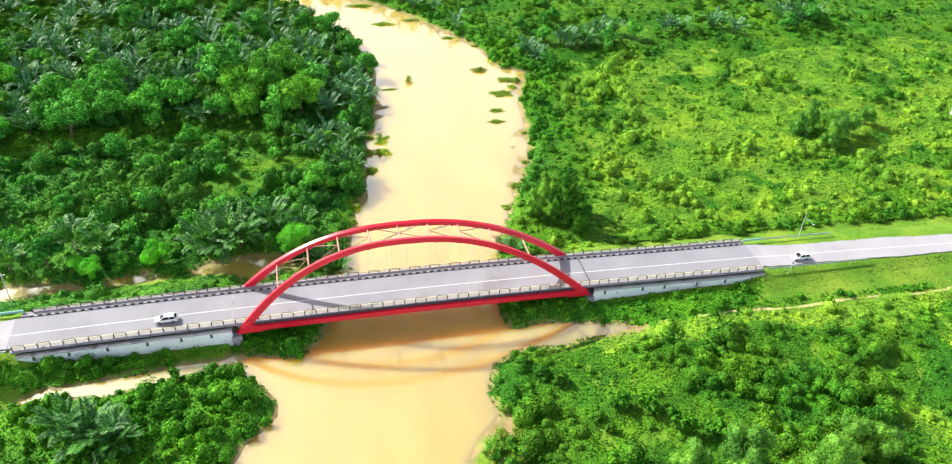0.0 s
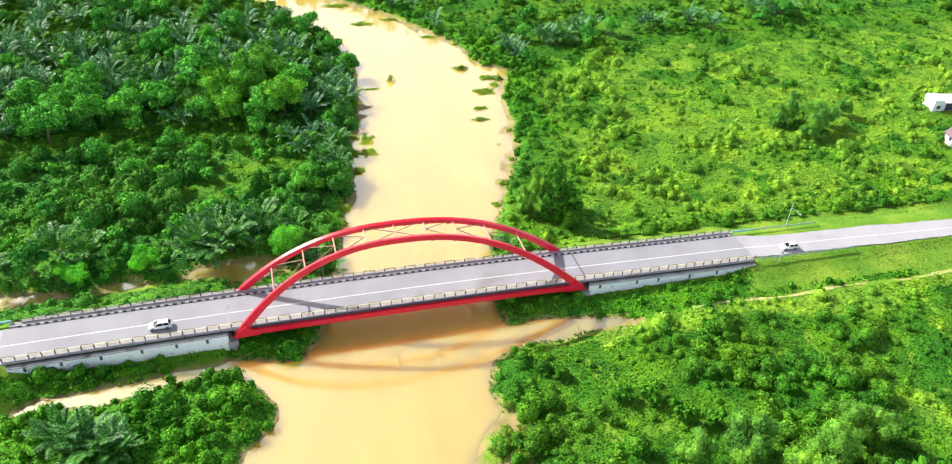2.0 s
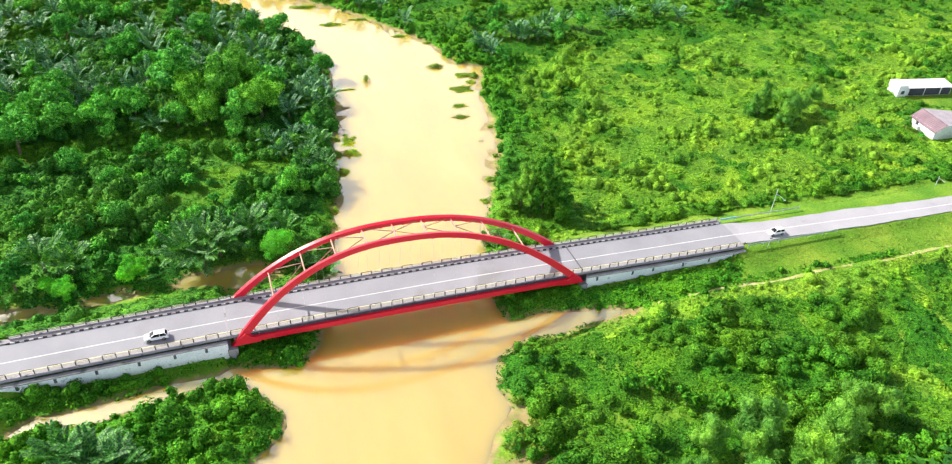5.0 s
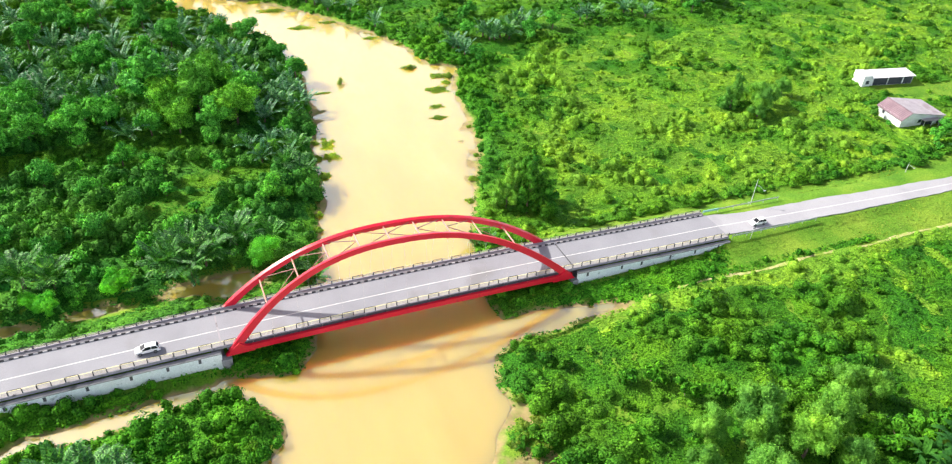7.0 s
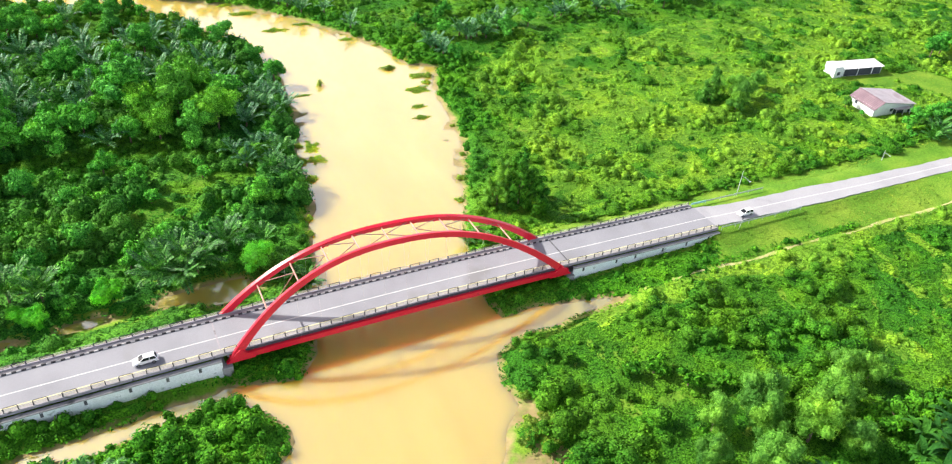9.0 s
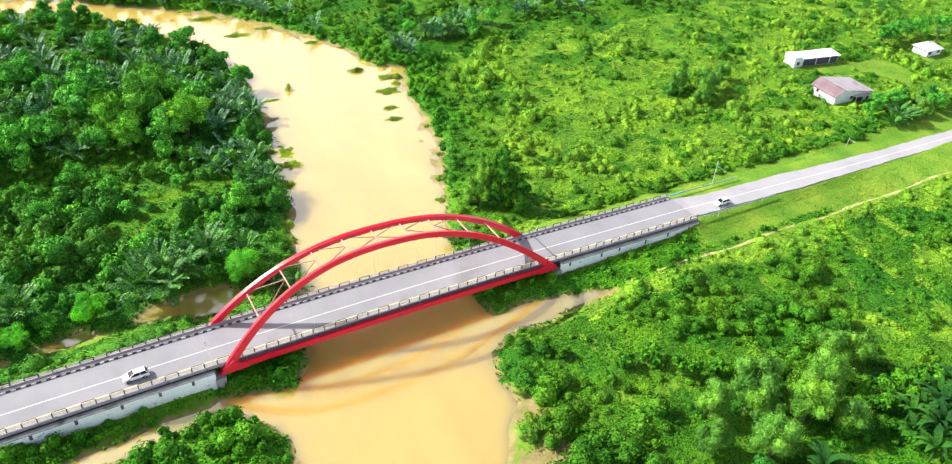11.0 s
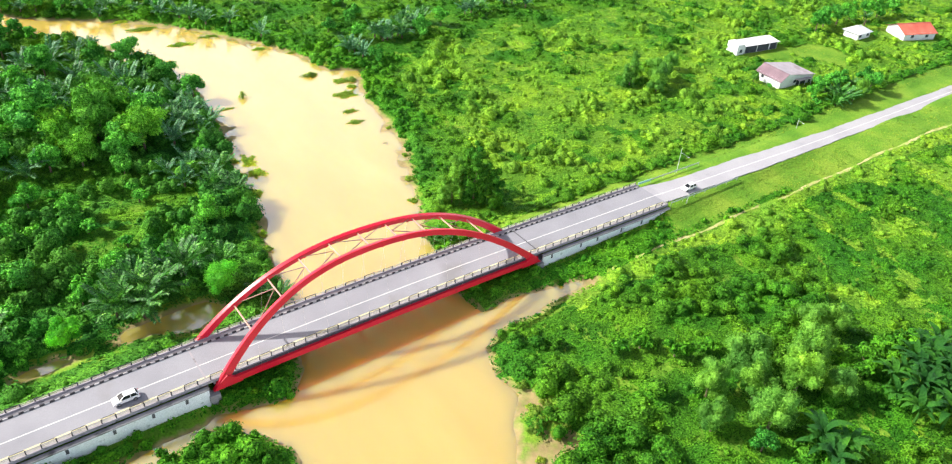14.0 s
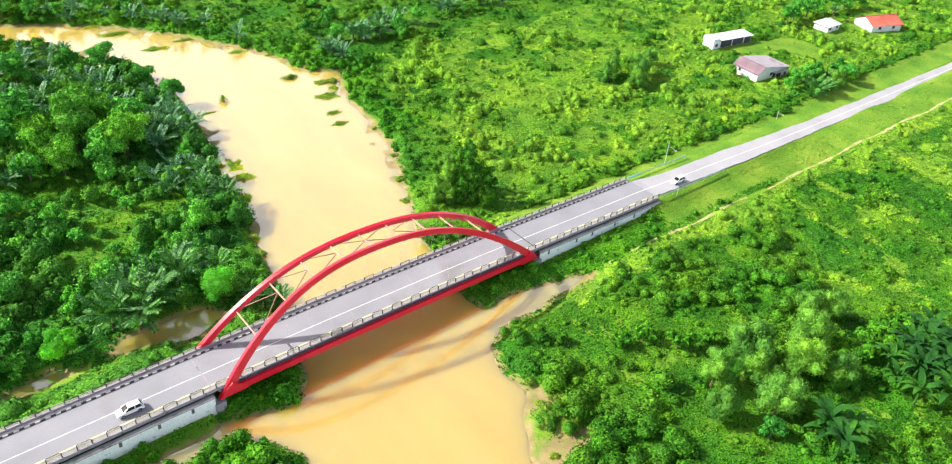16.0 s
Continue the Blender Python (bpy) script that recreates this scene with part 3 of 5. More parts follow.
for side in (-1, 1):
    us = [-1 + 2 * i / 64 for i in range(65)]
    pts = [arch_point(u, side) for u in us]
    bm = bmesh.new()
    dep = [1.1 + 0.5 * abs(u) ** 3 for u in us]
    sweep(bm, pts, 0.8, dep, Vector((0, -side * 0.21, 1)))
    bmesh.ops.bevel(bm, geom=[e for e in bm.edges if len(e.link_faces) == 2 and e.calc_face_angle() > 1.0], offset=0.05, segments=1, affect="EDGES")
    part("arch_rib", bm, "red_paint", bridge)
    tx = xs_between(-36.2, 36.2, 3)
    bm = sweep(bmesh.new(), [(x, side * TIE, tie_z(x) + 0.32) for x in tx], 0.65, 1.15)
    part("tie_beam", bm, "red_paint", bridge, "red steel tie beam under the deck edge")
    # knuckle plates where arch and tie meet
    for e in (-1, 1):
        bm = bmesh.new()
        zz = tie_z(e * 35)
        prof = [(e * 36.9, zz - 0.45), (e * 35.6, zz + 1.0), (e * 34.3, zz + 2.1), (e * 33.3, zz + 1.2), (e * 32.4, zz + 0.62), (e * 31.6, zz - 0.42), (e * 36.4, zz - 0.5)]
        a = [bm.verts.new((x, side * TIE - 0.42, z)) for x, z in prof]
        b = [bm.verts.new((x, side * TIE + 0.42, z)) for x, z in prof]
        bm.faces.new(a)
        bm.faces.new(b[::-1])
        for j in range(len(prof)):
            bm.faces.new((a[j], a[(j + 1) % len(prof)], b[(j + 1) % len(prof)], b[j]))
        bmesh.ops.recalc_face_normals(bm, faces=bm.faces)
        part("knuckle", bm, "red_paint", bridge)
    # hangers
    for i in range(-7, 8):
        x = i * 4.4 - 1.2
        best = min(us, key=lambda u: abs(arch_point(u, side).x - x))
        top = arch_point(best, side)
        if top.z < 4:
            continue
        bm = sweep(bmesh.new(), [(top.x, top.y, top.z - 0.5), (top.x, side * TIE, tie_z(top.x) + 0.95)], 0.02, 0.02, sides=6)
        part("hanger", bm, "steel_cable", bridge, "thin pale steel hanger rod")
        bm = cube((top.x, top.y, top.z - 0.72), (0.34, 0.22, 0.35), 0.03)
        part("hanger_clamp", bm, "red_paint", bridge)
        bm = cube((top.x, side * (TIE + 0.02), tie_z(top.x) + 0.98), (0.3, 0.3, 0.22), 0.03)
        part("hanger_socket", bm, "red_paint", bridge)

# bracing between the arches: struts, and two diagonals per bay that meet at a strut's middle
strut_u = [-0.76, -0.565, -0.385, -0.21, -0.04, 0.13, 0.305, 0.49, 0.69]
for u in strut_u:
    a, b = arch_point(u, -1), arch_point(u, 1)
    part("cross_strut", sweep(bmesh.new(), [a, b], 0.3, 0.3, sides=10), "pink_paint", bridge, "faded pink-cream tubular cross strut")
for i, u in enumerate(strut_u[:-1]):
    v = strut_u[i + 1]
    if i < 4:
        apex, base = v, u
    else:
        apex, base = u, v
    mid = (arch_point(apex, -1) + arch_point(apex, 1)) / 2
    for side in (-1, 1):
        part("diagonal_brace", sweep(bmesh.new(), [arch_point(base, side), mid], 0.17, 0.17, sides=8), "pink_shade", bridge, "diagonal brace, its pink darkened for backlit shade")

# deck slab and cross girders
bm = bmesh.new()
rows = []
for x in xs_between(-36.5, 36.5, 3):
    z = float(road_z(x))
    rows.append([bm.verts.new((x, yy, zz)) for yy, zz in ((-5.3, z - 0.56), (5.3, z - 0.56), (5.3, z - 0.95), (-5.3, z - 0.95))])
for a, b in zip(rows, rows[1:]):
    for j in range(4):
        bm.faces.new((a[j], b[j], b[(j + 1) % 4], a[(j + 1) % 4]))
bm.faces.new(rows[0])
bm.faces.new(rows[-1][::-1])
bmesh.ops.recalc_face_normals(bm, faces=bm.faces)
part("deck_slab", bm, "concrete", bridge, "grey concrete deck slab")
for i in range(-8, 9):
    x = i * 4.4
    part("cross_girder", cube((x, 0, float(road_z(x)) - 1.45), (0.45, 11.2, 0.98), 0.02), "red_paint", bridge)

# dark strip added below the parapet: shade of the deck edge as colour
for side in (-1, 1):
    bm = sweep(bmesh.new(), [(x, side * (RAIL + 0.31), float(road_z(x)) - 0.12) for x in xs_between(-35.4, 35.4, 3)], 0.06, 0.75)
    part("fascia", bm, "rail_dark", bridge, "strip added below the parapet, coloured dark for shade")

# abutments, bearings and piers
for e in (-1, 1):
    ab = tagged(empty("bridge_abutment", e * 38.2, YC, 0), "grey stained concrete abutment under the bridge end", "abutment")
    zz = tie_z(e * 37)
    part("abutment_wall", cube((0, 0, zz - 3.6), (2.2, 11.6, 5.4), 0.06), "concrete", ab)
    for s in (-1, 1):
        part("bearing_block", cube((-e * 1.3, s * TIE, zz - 1.75), (1.9, 1.5, 1.5), 0.05), "concrete", ab)
        part("pier_column", sweep(bmesh.new(), [(-e * 1.3, s * TIE, zz - 2.5), (-e * 1.3, s * TIE, zz - 6.5)], 1.3, 1.3, sides=14), "concrete", ab)

# approach retaining walls
for e, a, b in ((-1, -76.5, -37.7), (1, 37.7, 79.0)):
    for s in (-1, 1):
        bm = strip(xs_between(a, b), YC + s * 6.15 - 0.2, YC + s * 6.15 + 0.2, -0.72, 4.4)
        w = tagged(part("retaining_wall", bm, "wall_paint"), "white-washed concrete retaining wall with dark damp stains", "wall", kind="structure")
        if s < 0:
            bm = strip(xs_between(a, b), YC - 6.5, YC - 5.65, -0.42, 0.28)
            part("coping", bm, "concrete", w, "grey overhanging concrete edge slab")
            for k in range(6):
                x = a + (b - a) * (k + 0.5 + 0.3 * (hash2(np.array([k]), np.array([e + 3]), 4)[0] - 0.5)) / 6
                z = float(road_z(x)) - 1.3
                part("weep_slot", cube((x, YC - 6.36, z - 0.1), (0.5, 0.08, 1.0), 0.02), "joint", w)


# ---------------- railings ----------------
def railing(s, a, b, tall):
    r = tagged(empty("bridge_railing", a, YC + s * RAIL, 0), "low parapet railing with cream pipe rails and dark tube hoops", "railing", group="bridge railings")
    n = int((b - a) / 2.2)
    step = (b - a) / n
    zz = lambda x: float(road_z(a + x)) + 0.2
    bm = bmesh.new()
    sweep(bm, [(x, 0, zz(x) + 0.12) for x in xs_between(0, b - a)], 0.32, 0.26)
    part("plinth", bm, "walkway", r)
    for h in (0.5, 0.8 * tall, 1.1 * tall):
        part("pipe_rail", sweep(bmesh.new(), [(x, 0, zz(x) + h) for x in xs_between(0, b - a)], 0.085, 0.085, sides=6), "rail_cream", r)
    post = part("post", cube((0, 0, 0.62 * tall), (0.16, 0.16, 1.1 * tall), 0.02), "rail_dark", r)
    post.matrix_basis = pose(0, 0, zz(0))
    hoop = part("hoop", sweep(bmesh.new(), [(0.05, 0, 0.3), (0.05, 0, 1.12 * tall), (0.16, 0, 1.26 * tall), (step - 0.16, 0, 1.26 * tall), (step - 0.05, 0, 1.12 * tall), (step - 0.05, 0, 0.3)], 0.13, 0.13, Vector((0, 1, 0)), sides=6), "rail_dark", r, "dark steel tube hoop")
    hoop.matrix_basis = pose(0, -s * 0.12, zz(0))
    for k in range(1, n + 1):
        share("post", post.data, r, pose(k * step, 0, zz(k * step)))
        if k % 2 == 0 and k < n:
            slope = math.degrees(math.atan2(zz((k + 1) * step) - zz(k * step), step))
            share("hoop", hoop.data, r, pose(k * step, -s * 0.12, zz(k * step), 0, -slope, 0))["label"] = "dark steel tube hoop"


railing(-1, -77, 79, 1.0)
railing(1, -75.5, 78.5, 0.8)


def guardrail(x0, x1, y, teal):
    g = tagged(empty("guardrail", x0, y, 0), "galvanised steel roadside guardrail" + (" with a teal painted end" if teal else " half sunk in grass"), "guardrail")
    L = x1 - x0
    n = max(2, int(L / 4))
    base = lambda x: float(ground_z(np.array([x0 + x]), np.array([y]))[0])
    bm = bmesh.new()
    pts = [(x, 0, float(road_z(x0 + x)) + 0.62) for x in xs_between(0, L, 3)]
    sweep(bm, pts, 0.09, 0.32)
    sweep(bm, [(x, -0.05, z) for x, _, z in pts], 0.09, 0.1)
    part("beam", bm, "galvanised", g)
    for k in range(n + 1):
        x = L * k / n
        part("post", cube((x, 0.09, (base(x) + float(road_z(x0 + x)) + 0.7) / 2), (0.14, 0.1, float(road_z(x0 + x)) + 0.7 - base(x) + 0.3), 0.01), "galvanised", g)
    if teal:
        t = teal * 4.6
        e = 0 if teal > 0 else L
        part("end_panel", sweep(bmesh.new(), [(e, -0.06, float(road_z(x0 + e)) + 0.66), (e + t, -0.06, float(road_z(x0 + e + t)) + 0.66)], 0.2, 0.52), "teal_paint", g, "teal painted flared end panel")


guardrail(79.2, 103, YC + 5.0, 1)
guardrail(80, 106, YC - 5.8, 0)
guardrail(-112, -77.2, YC + 5.6, -1)
guardrail(-112, -78, YC - 5.6, 0)


# ---------------- poles ----------------
def street_lamp(x, y, h, arm, lean=0.0):
    z = float(ground_z(np.array([x]), np.array([y]))[0])
    p = tagged(empty("street_lamp", x, y, z), "slim grey steel street lamp with a short arm", "street lamp", group="street lamps")
    part("pole", sweep(bmesh.new(), [(0, 0, -0.4), (lean * 0.5, 0, h * 0.5), (lean, 0, h)], [0.2, 0.16, 0.1], [0.2, 0.16, 0.1], sides=8), "pole_grey", p)
    part("arm", sweep(bmesh.new(), [(lean * 0.8, 0, h * 0.78), (lean * 0.8 + arm * 0.5, -0.5, h * 0.73), (lean * 0.8 + arm, -1.1, h * 0.62)], 0.1, 0.1, sides=6), "pole_grey", p)
    part("lamp_head", cube((lean * 0.8 + arm * 1.12, -1.25, h * 0.6), (0.55, 0.3, 0.16), 0.04), "pole_grey", p)


street_lamp(94.5, 4.4, 7.6, 1.8)
street_lamp(150, 5.2, 3.4, 1.0)
def marker_post(x, y, h, tilt):
    z = float(ground_z(np.array([x]), np.array([y]))[0])
    p = tagged(empty("marker_post", x, y, z), "thin weathered roadside post, slightly tilted", "post", group="roadside posts")
    part("shaft", sweep(bmesh.new(), [(0, 0, -0.3), (tilt * h, 0, h)], 0.16, 0.16, sides=6), "pole_grey", p)
    part("cap", cube((tilt * h * 1.02, 0, h), (0.6, 0.12, 0.3), 0.02), "joint", p)


marker_post(84.8, -7.6, 2.9, 0.12)
def utility_pole(x, y, h):
    z = float(ground_z(np.array([x]), np.array([y]))[0])
    p = tagged(empty("utility_pole", x, y, z), "thin dark utility pole beside the creek", "utility pole")
    part("pole", sweep(bmesh.new(), [(0, 0, -0.4), (0, 0, h)], [0.26, 0.18], [0.26, 0.18], sides=8), "pole_grey", p)
    part("crossarm", cube((0, 0, h - 0.4), (1.5, 0.12, 0.12), 0.01), "pole_grey", p)


utility_pole(-81, 10.0, 9.0)

# ---------------- undergrowth ----------------
PLOTS = [(194, 52, 14), (179, 30, 13), (244, 42, 11), (262, 33, 12), (212, 40, 13)]


def cover(x, y):
    """What grows where: kind (0 none, 1 field, 2 bank, 3 near scrub, 4 forest floor, 5 verge grass) and its height."""
    d = shore(x, y)
    kind, high = np.zeros(x.shape, int), np.zeros(x.shape)
    def put(mask, k, h):
        kind[mask] = k
        high[mask] = h if np.isscalar(h) else h[mask]
    right, far, near = x > 0, y > 5, y < YC
    tuft = np.clip((0.6 * value_noise(x, y, 15, 31) + 0.4 * value_noise(x, y, 5.5, 43) - 0.43) / 0.24, 0, 1)
    put(right & far, 1, 0.45 + 1.7 * tuft)
    lush = value_noise(x, y, 17, 55)
    green = 0.5 * value_noise(x, y, 9, 63) + 0.5 * value_noise(x, y, 3.5, 64)
    put(right & far & (green > 0.57), 3, 0.5 + 1.5 * np.clip((green - 0.57) / 0.18, 0, 1))
    put(right & far & (y > 104 + 16 * lush), 3, 0.6 + 2.6 * tuft)
    put(right & far & (d < 10 + 16 * lush), 3, 0.5 + 2.2 * tuft)
    put(right & far & (y > 62) & (d < 7 + 12 * value_noise(x, y, 15, 33)), 2, 1.3 + 1.5 * value_noise(x, y, 9, 32))
    put(right & far & (y <= 62) & (d < 7 + 6 * value_noise(x, y, 12, 33)), 3, 0.9 + 1.3 * value_noise(x, y, 7, 32))
    put(~right & far, 4, np.where(y > 86, 2.5, 0) + 1.0 + 5.0 * np.clip(1.8 * value_noise(x, y, 15, 34) - 0.35, 0, 1))
    edge = 9.6 + 1.4 * (value_noise(x, y * 0, 9, 35) - 0.5) - np.clip((x - 85) / 60, 0, 1) * 1.6
    put(right & far & (y < edge + 4.5) & (y >= edge) & (x > 46), 3, 2.4)
    put(right & far & (y < edge) & (x > 25), 5, 0.16)
    put(right & near, 3, 0.5 + 4.6 * np.clip(1.9 * value_noise(x, y, 15, 36) - 0.5, 0, 1))
    py = path_y(x)
    open_ground = right & near & (x > 84 + 0.35 * (y + 40) + 22 * (value_noise(x, y, 14, 61) - 0.5)) & (y < py - 0.9)
    put(open_ground, 1, 0.4 + 0.9 * tuft)
    put(open_ground & (green > 0.38), 3, 0.35 + 1.5 * np.clip((green - 0.42) / 0.3, 0, 1))
    put(right & near & (y > py - 0.9) & (x > 30), 2, 0.2 + 0.6 * np.clip((86 - x + 8 * value_noise(x, y, 3, 56)) / 22, 0, 1))
    put(right & near & (y > py - 0.9) & (x > 72 + 14 * value_noise(x, y, 5, 37)), 5, 0.18)
    put(right & near & (y > py + 0.5) & (y < py + 2.6) & (x > 60) & (x < 112 + 10 * value_noise(x, y, 4, 60)), 2, 0.8)
    put(right & near & (y < py - 0.9) & (y > py - 4 - 7 * value_noise(x, y, 11, 58)) & (x > 34), 1, 0.5 + 0.5 * value_noise(x, y, 4, 59))
    put(~right & near & (y > -12.5), 2, 1.9 + 0.9 * value_noise(x, y, 5, 38))
    put(~right & near & (y <= -12.5), 2, 1.2 + 1.6 * value_noise(x, y, 10, 39))
    put((~right) & far & (y < 13), 4, 1.5)
    put((y > 11) & (y < 20) & (x > -68) & (x < -22), 4, 0.45)
    put(((x + 8.5) / 5) ** 2 + ((y - 31) / 9) ** 2 < 1, 3, 0.9)
    put(((x + 40) / 9) ** 2 + ((y - 24) / 6) ** 2 < 1, 4, 0.5)
    put(~right & far & (y > 142), 3, 2.0 + 3.0 * value_noise(x, y, 12, 51))
    put(~right & far & (y > 66 + 8 * value_noise(x, y, 10, 52)) & (y < 84) & (x < -24), 3, 1.2 + 2.2 * value_noise(x, y, 9, 53))
    put(((x + 28) / 11) ** 2 + ((y - 58) / 6) ** 2 < 0.5 + 0.9 * value_noise(x, y, 6, 54), 3, 0.6)
    put(((x + 41) / 10) ** 2 + ((y - 49) / 6.5) ** 2 < 0.6 + 0.9 * value_noise(x, y, 6, 44), 3, 0.35)
    put(right & near & (((x - 33) / 9) ** 2 + ((y + 44) / 6) ** 2 < 0.5 + value_noise(x, y, 6, 47)), 3, 0.4)
    put(right & near & (((x - 57) / 9) ** 2 + ((y + 77) / 5) ** 2 < 0.5 + value_noise(x, y, 6, 48)), 3, 0.4)
    under = (np.abs(y - YC) < 8.5) & (np.abs(x) < 41)
    put(under, 2, 0.9)
    a = np.abs(y - YC)
    put((a < 6.75) & (np.abs(x) > 36) & (np.abs(x) < 80), 0, 0)
    put((y < road_edge(x, 1) + 0.15) & (y > road_edge(x, -1) - 0.15) & (np.abs(x) >= 79), 0, 0)
    put((np.abs(y - py) < 0.1 + 0.4 * value_noise(x, y, 2.5, 49)) & (x > 44), 0, 0)
    for cx, cy, r in PLOTS:
        q = np.hypot(x - cx, y - cy) < r * (0.45 + 0.6 * value_noise(x, y, 7, 57))
        put(q, 5, 0.2)
    put(d < 0.3 + np.where(y > 20, 2.4, np.where((x > 0) & (y < -28), 5.0, 0.5)) * value_noise(x, y, 9, 41) ** 2, 0, 0)
    put((mud_patch(x, y) < 1) & (y < -30), 0, 0)
    high *= np.clip((d - 0.2) / 1.6, 0.5, 1)
    high *= np.where(right & near & (y < -16), np.clip(d / 7, 0.3, 1), 1)
    return kind, high


def canopy(x, y, kind, high):
    g = ground_z(x, y)
    wx, wy = x + 1.6 * (value_noise(x, y, 3, 45) - 0.5), y + 1.6 * (value_noise(x, y, 3, 46) - 0.5)
    big = np.where(high > 1.7, domes(wx, wy, 5.4, 50, 0.38, 0.8, 0.42), domes(wx, wy, 3.0, 52, 0.36, 0.78, 0.42))
    mid = domes(wx, wy, 1.8, 60, 0.35, 0.8)
    return g + np.where(high > 1.0, 0.4 + 0.25 * high, high * 0.6) * (0.7 * big + 0.34 * mid + 0.12 * value_noise(x, y, 0.7, 70))


def core(x, y):
    """The stretch of country that the flight passes over."""
    right = np.maximum(88 + 0.81 * (y + 60), 59 + 2.27 * (y + 90)) + 8
    low = np.minimum(-29 - 0.19 * (x + 75), -41 - 0.73 * (x + 8)) - 7
    return (x < right) & (x > -88 - 0.25 * (y + 29)) & (y > low)


rng = np.random.default_rng(7)


def scatter(x0, x1, y0, y1, per_m2):
    n = int((x1 - x0) * (y1 - y0) * per_m2)
    return rng.uniform(x0, x1, n), rng.uniform(y0, y1, n)


blocks = [(-125, 150, -95, 25, 3.4), (-130, 110, 25, 130, 2.2), (110, 290, -60, 130, 1.6), (-170, 300, 130, 260, 0.7), (150, 300, -95, -60, 1.5), (290, 420, -60, 130, 1.0)]
PX, PY, PS = [], [], []
for x0, x1, y0, y1, dens in blocks:
    a, b = scatter(x0, x1, y0, y1, dens)
    PX.append(a), PY.append(b), PS.append(np.full(len(a), 0.56 / math.sqrt(dens) + 0.05))
PX, PY, PS = np.concatenate(PX), np.concatenate(PY), np.concatenate(PS)
pick = core(PX, PY) | (rng.uniform(0, 1, len(PX)) < 0.3)
PX, PY, PS = PX[pick], PY[pick], PS[pick]
KIND, HIGH = cover(PX, PY)
NAMES = {1: ("field_scrub", "leaf_field", "low yellow-green creeping scrub covering the open field"),
         2: ("bank_scrub", "leaf_bank", "dense green shrubs along the river banks and embankment"),
         3: ("riverside_thicket", "leaf_near", "thick tangled green bushes and creepers beside the river"),
         4: ("forest_undergrowth", "leaf_forest", "dense dark green undergrowth of the swamp forest"),
         5: ("verge_grass", "grass", "short bright grass on the road verge")}
DOME = [(math.cos(2 * math.pi * (j + 0.5 * i) / 7) * math.cos(e), math.sin(2 * math.pi * (j + 0.5 * i) / 7) * math.cos(e), math.sin(e)) for i, e in enumerate((-0.45, 0.5, 1.46)) for j in range(7)]
DOME_Q = [(7 * i + j, 7 * i + (j + 1) % 7, 7 * i + 7 + (j + 1) % 7, 7 * i + 7 + j) for i in range(2) for j in range(7)]


def shrub_lobes(k):
    """Rounded leafy bushes of all sizes that overlap one another, for one kind of cover."""
    g = np.random.default_rng(900 + k)
    cellw = {1: 1.9, 2: 1.7, 3: 1.75, 4: 2.1}[k]
    xs, ys = np.meshgrid(np.arange(-150, 330, cellw), np.arange(-92, 235, cellw), indexing="ij")
    xs, ys = xs.ravel() + g.uniform(-0.8, 0.8, xs.size) * cellw, ys.ravel() + g.uniform(-0.8, 0.8, ys.size) * cellw
    kk, hh = cover(xs, ys)
    far = np.clip((ys + 0.35 * xs - 60) / 160, 0, 1)
    thin = np.where(kk == 1, np.clip(0.62 - 0.22 * (hh - 0.32), 0.2, 0.65), 0.42 if k == 3 else 0.38)
    keep = (kk == k) & (g.uniform(0, 1, len(xs)) > thin + (1 - thin) * 0.75 * far) & (core(xs, ys) | (g.uniform(0, 1, len(xs)) < 0.1))
    xs, ys, hh, far = xs[keep], ys[keep], hh[keep], far[keep]
    zs = ground_z(xs, ys)
    V, Q, n0 = [], [], 0
    size = g.gamma(2.2, 1 / 2.2, len(xs))
    rr = np.clip((0.36 + (0.42 if k == 1 else 0.30) * hh) * (0.40 + 0.65 * size), 0.35, 2.7) * (1 + 0.25 * far)
    for x, y, z, h, r, f in zip(xs, ys, zs, hh, rr, far):
        up = r * 0.25 + max(0, h - 1.2) * g.uniform(0, 0.55)
        n = int({1: 16, 2: 21, 3: 29, 4: 18}[k] * r * r * (1 - 0.55 * f)) + 7
        d = unit(g.normal(0, 1, (n, 3)))
        d[:, 2] = np.abs(d[:, 2] + 0.15) - 0.1 * g.uniform(0, 1, n)
        sk = 0.72 + 0.42 * value_noise(d[:, 0] * 3 + x, d[:, 1] * 3 + d[:, 2] * 2.3 + y, 0.75, 3)
        sk *= g.uniform(0.86, 1.06, n)
        P = np.array([x, y, z + up]) + d * (r * sk)[:, None] * np.array([1, 1, 0.66 if k == 3 else 0.9])
        v, q = leaf_cards(P, d, ((0.15 if k == 3 else 0.22) + 0.05 * r + 0.16 * f) * g.uniform(0.7, 1.35, n), g, 0.27)
        V.append(v), Q.append(q + n0)
        n0 += len(v)
        if r < 0.75:
            continue
        dm = np.array(DOME) * r * np.array([0.8, 0.8, 0.5 if k == 3 else 0.8]) * g.uniform(0.85, 1.15, (21, 1)) + np.array([x, y, z + up])
        V.append(dm), Q.append(np.array(DOME_Q) + n0)
        n0 += 21
    return np.concatenate(V), np.concatenate(Q)


cell = 1.6
sx, sy = np.arange(-170, 420, cell), np.arange(-95, 260, cell)
SX, SY = np.meshgrid(sx, sy, indexing="ij")
SK, SH = cover(SX.ravel(), SY.ravel())
SZ = canopy(SX.ravel(), SY.ravel(), SK, SH * 0.92)
SK2 = SK.reshape(SX.shape)
sid = np.arange(SK.size).reshape(SX.shape)
SV = np.stack([SX.ravel() + rng.uniform(-0.3, 0.3, SK.size), SY.ravel() + rng.uniform(-0.3, 0.3, SK.size), SZ - 0.08], 1)
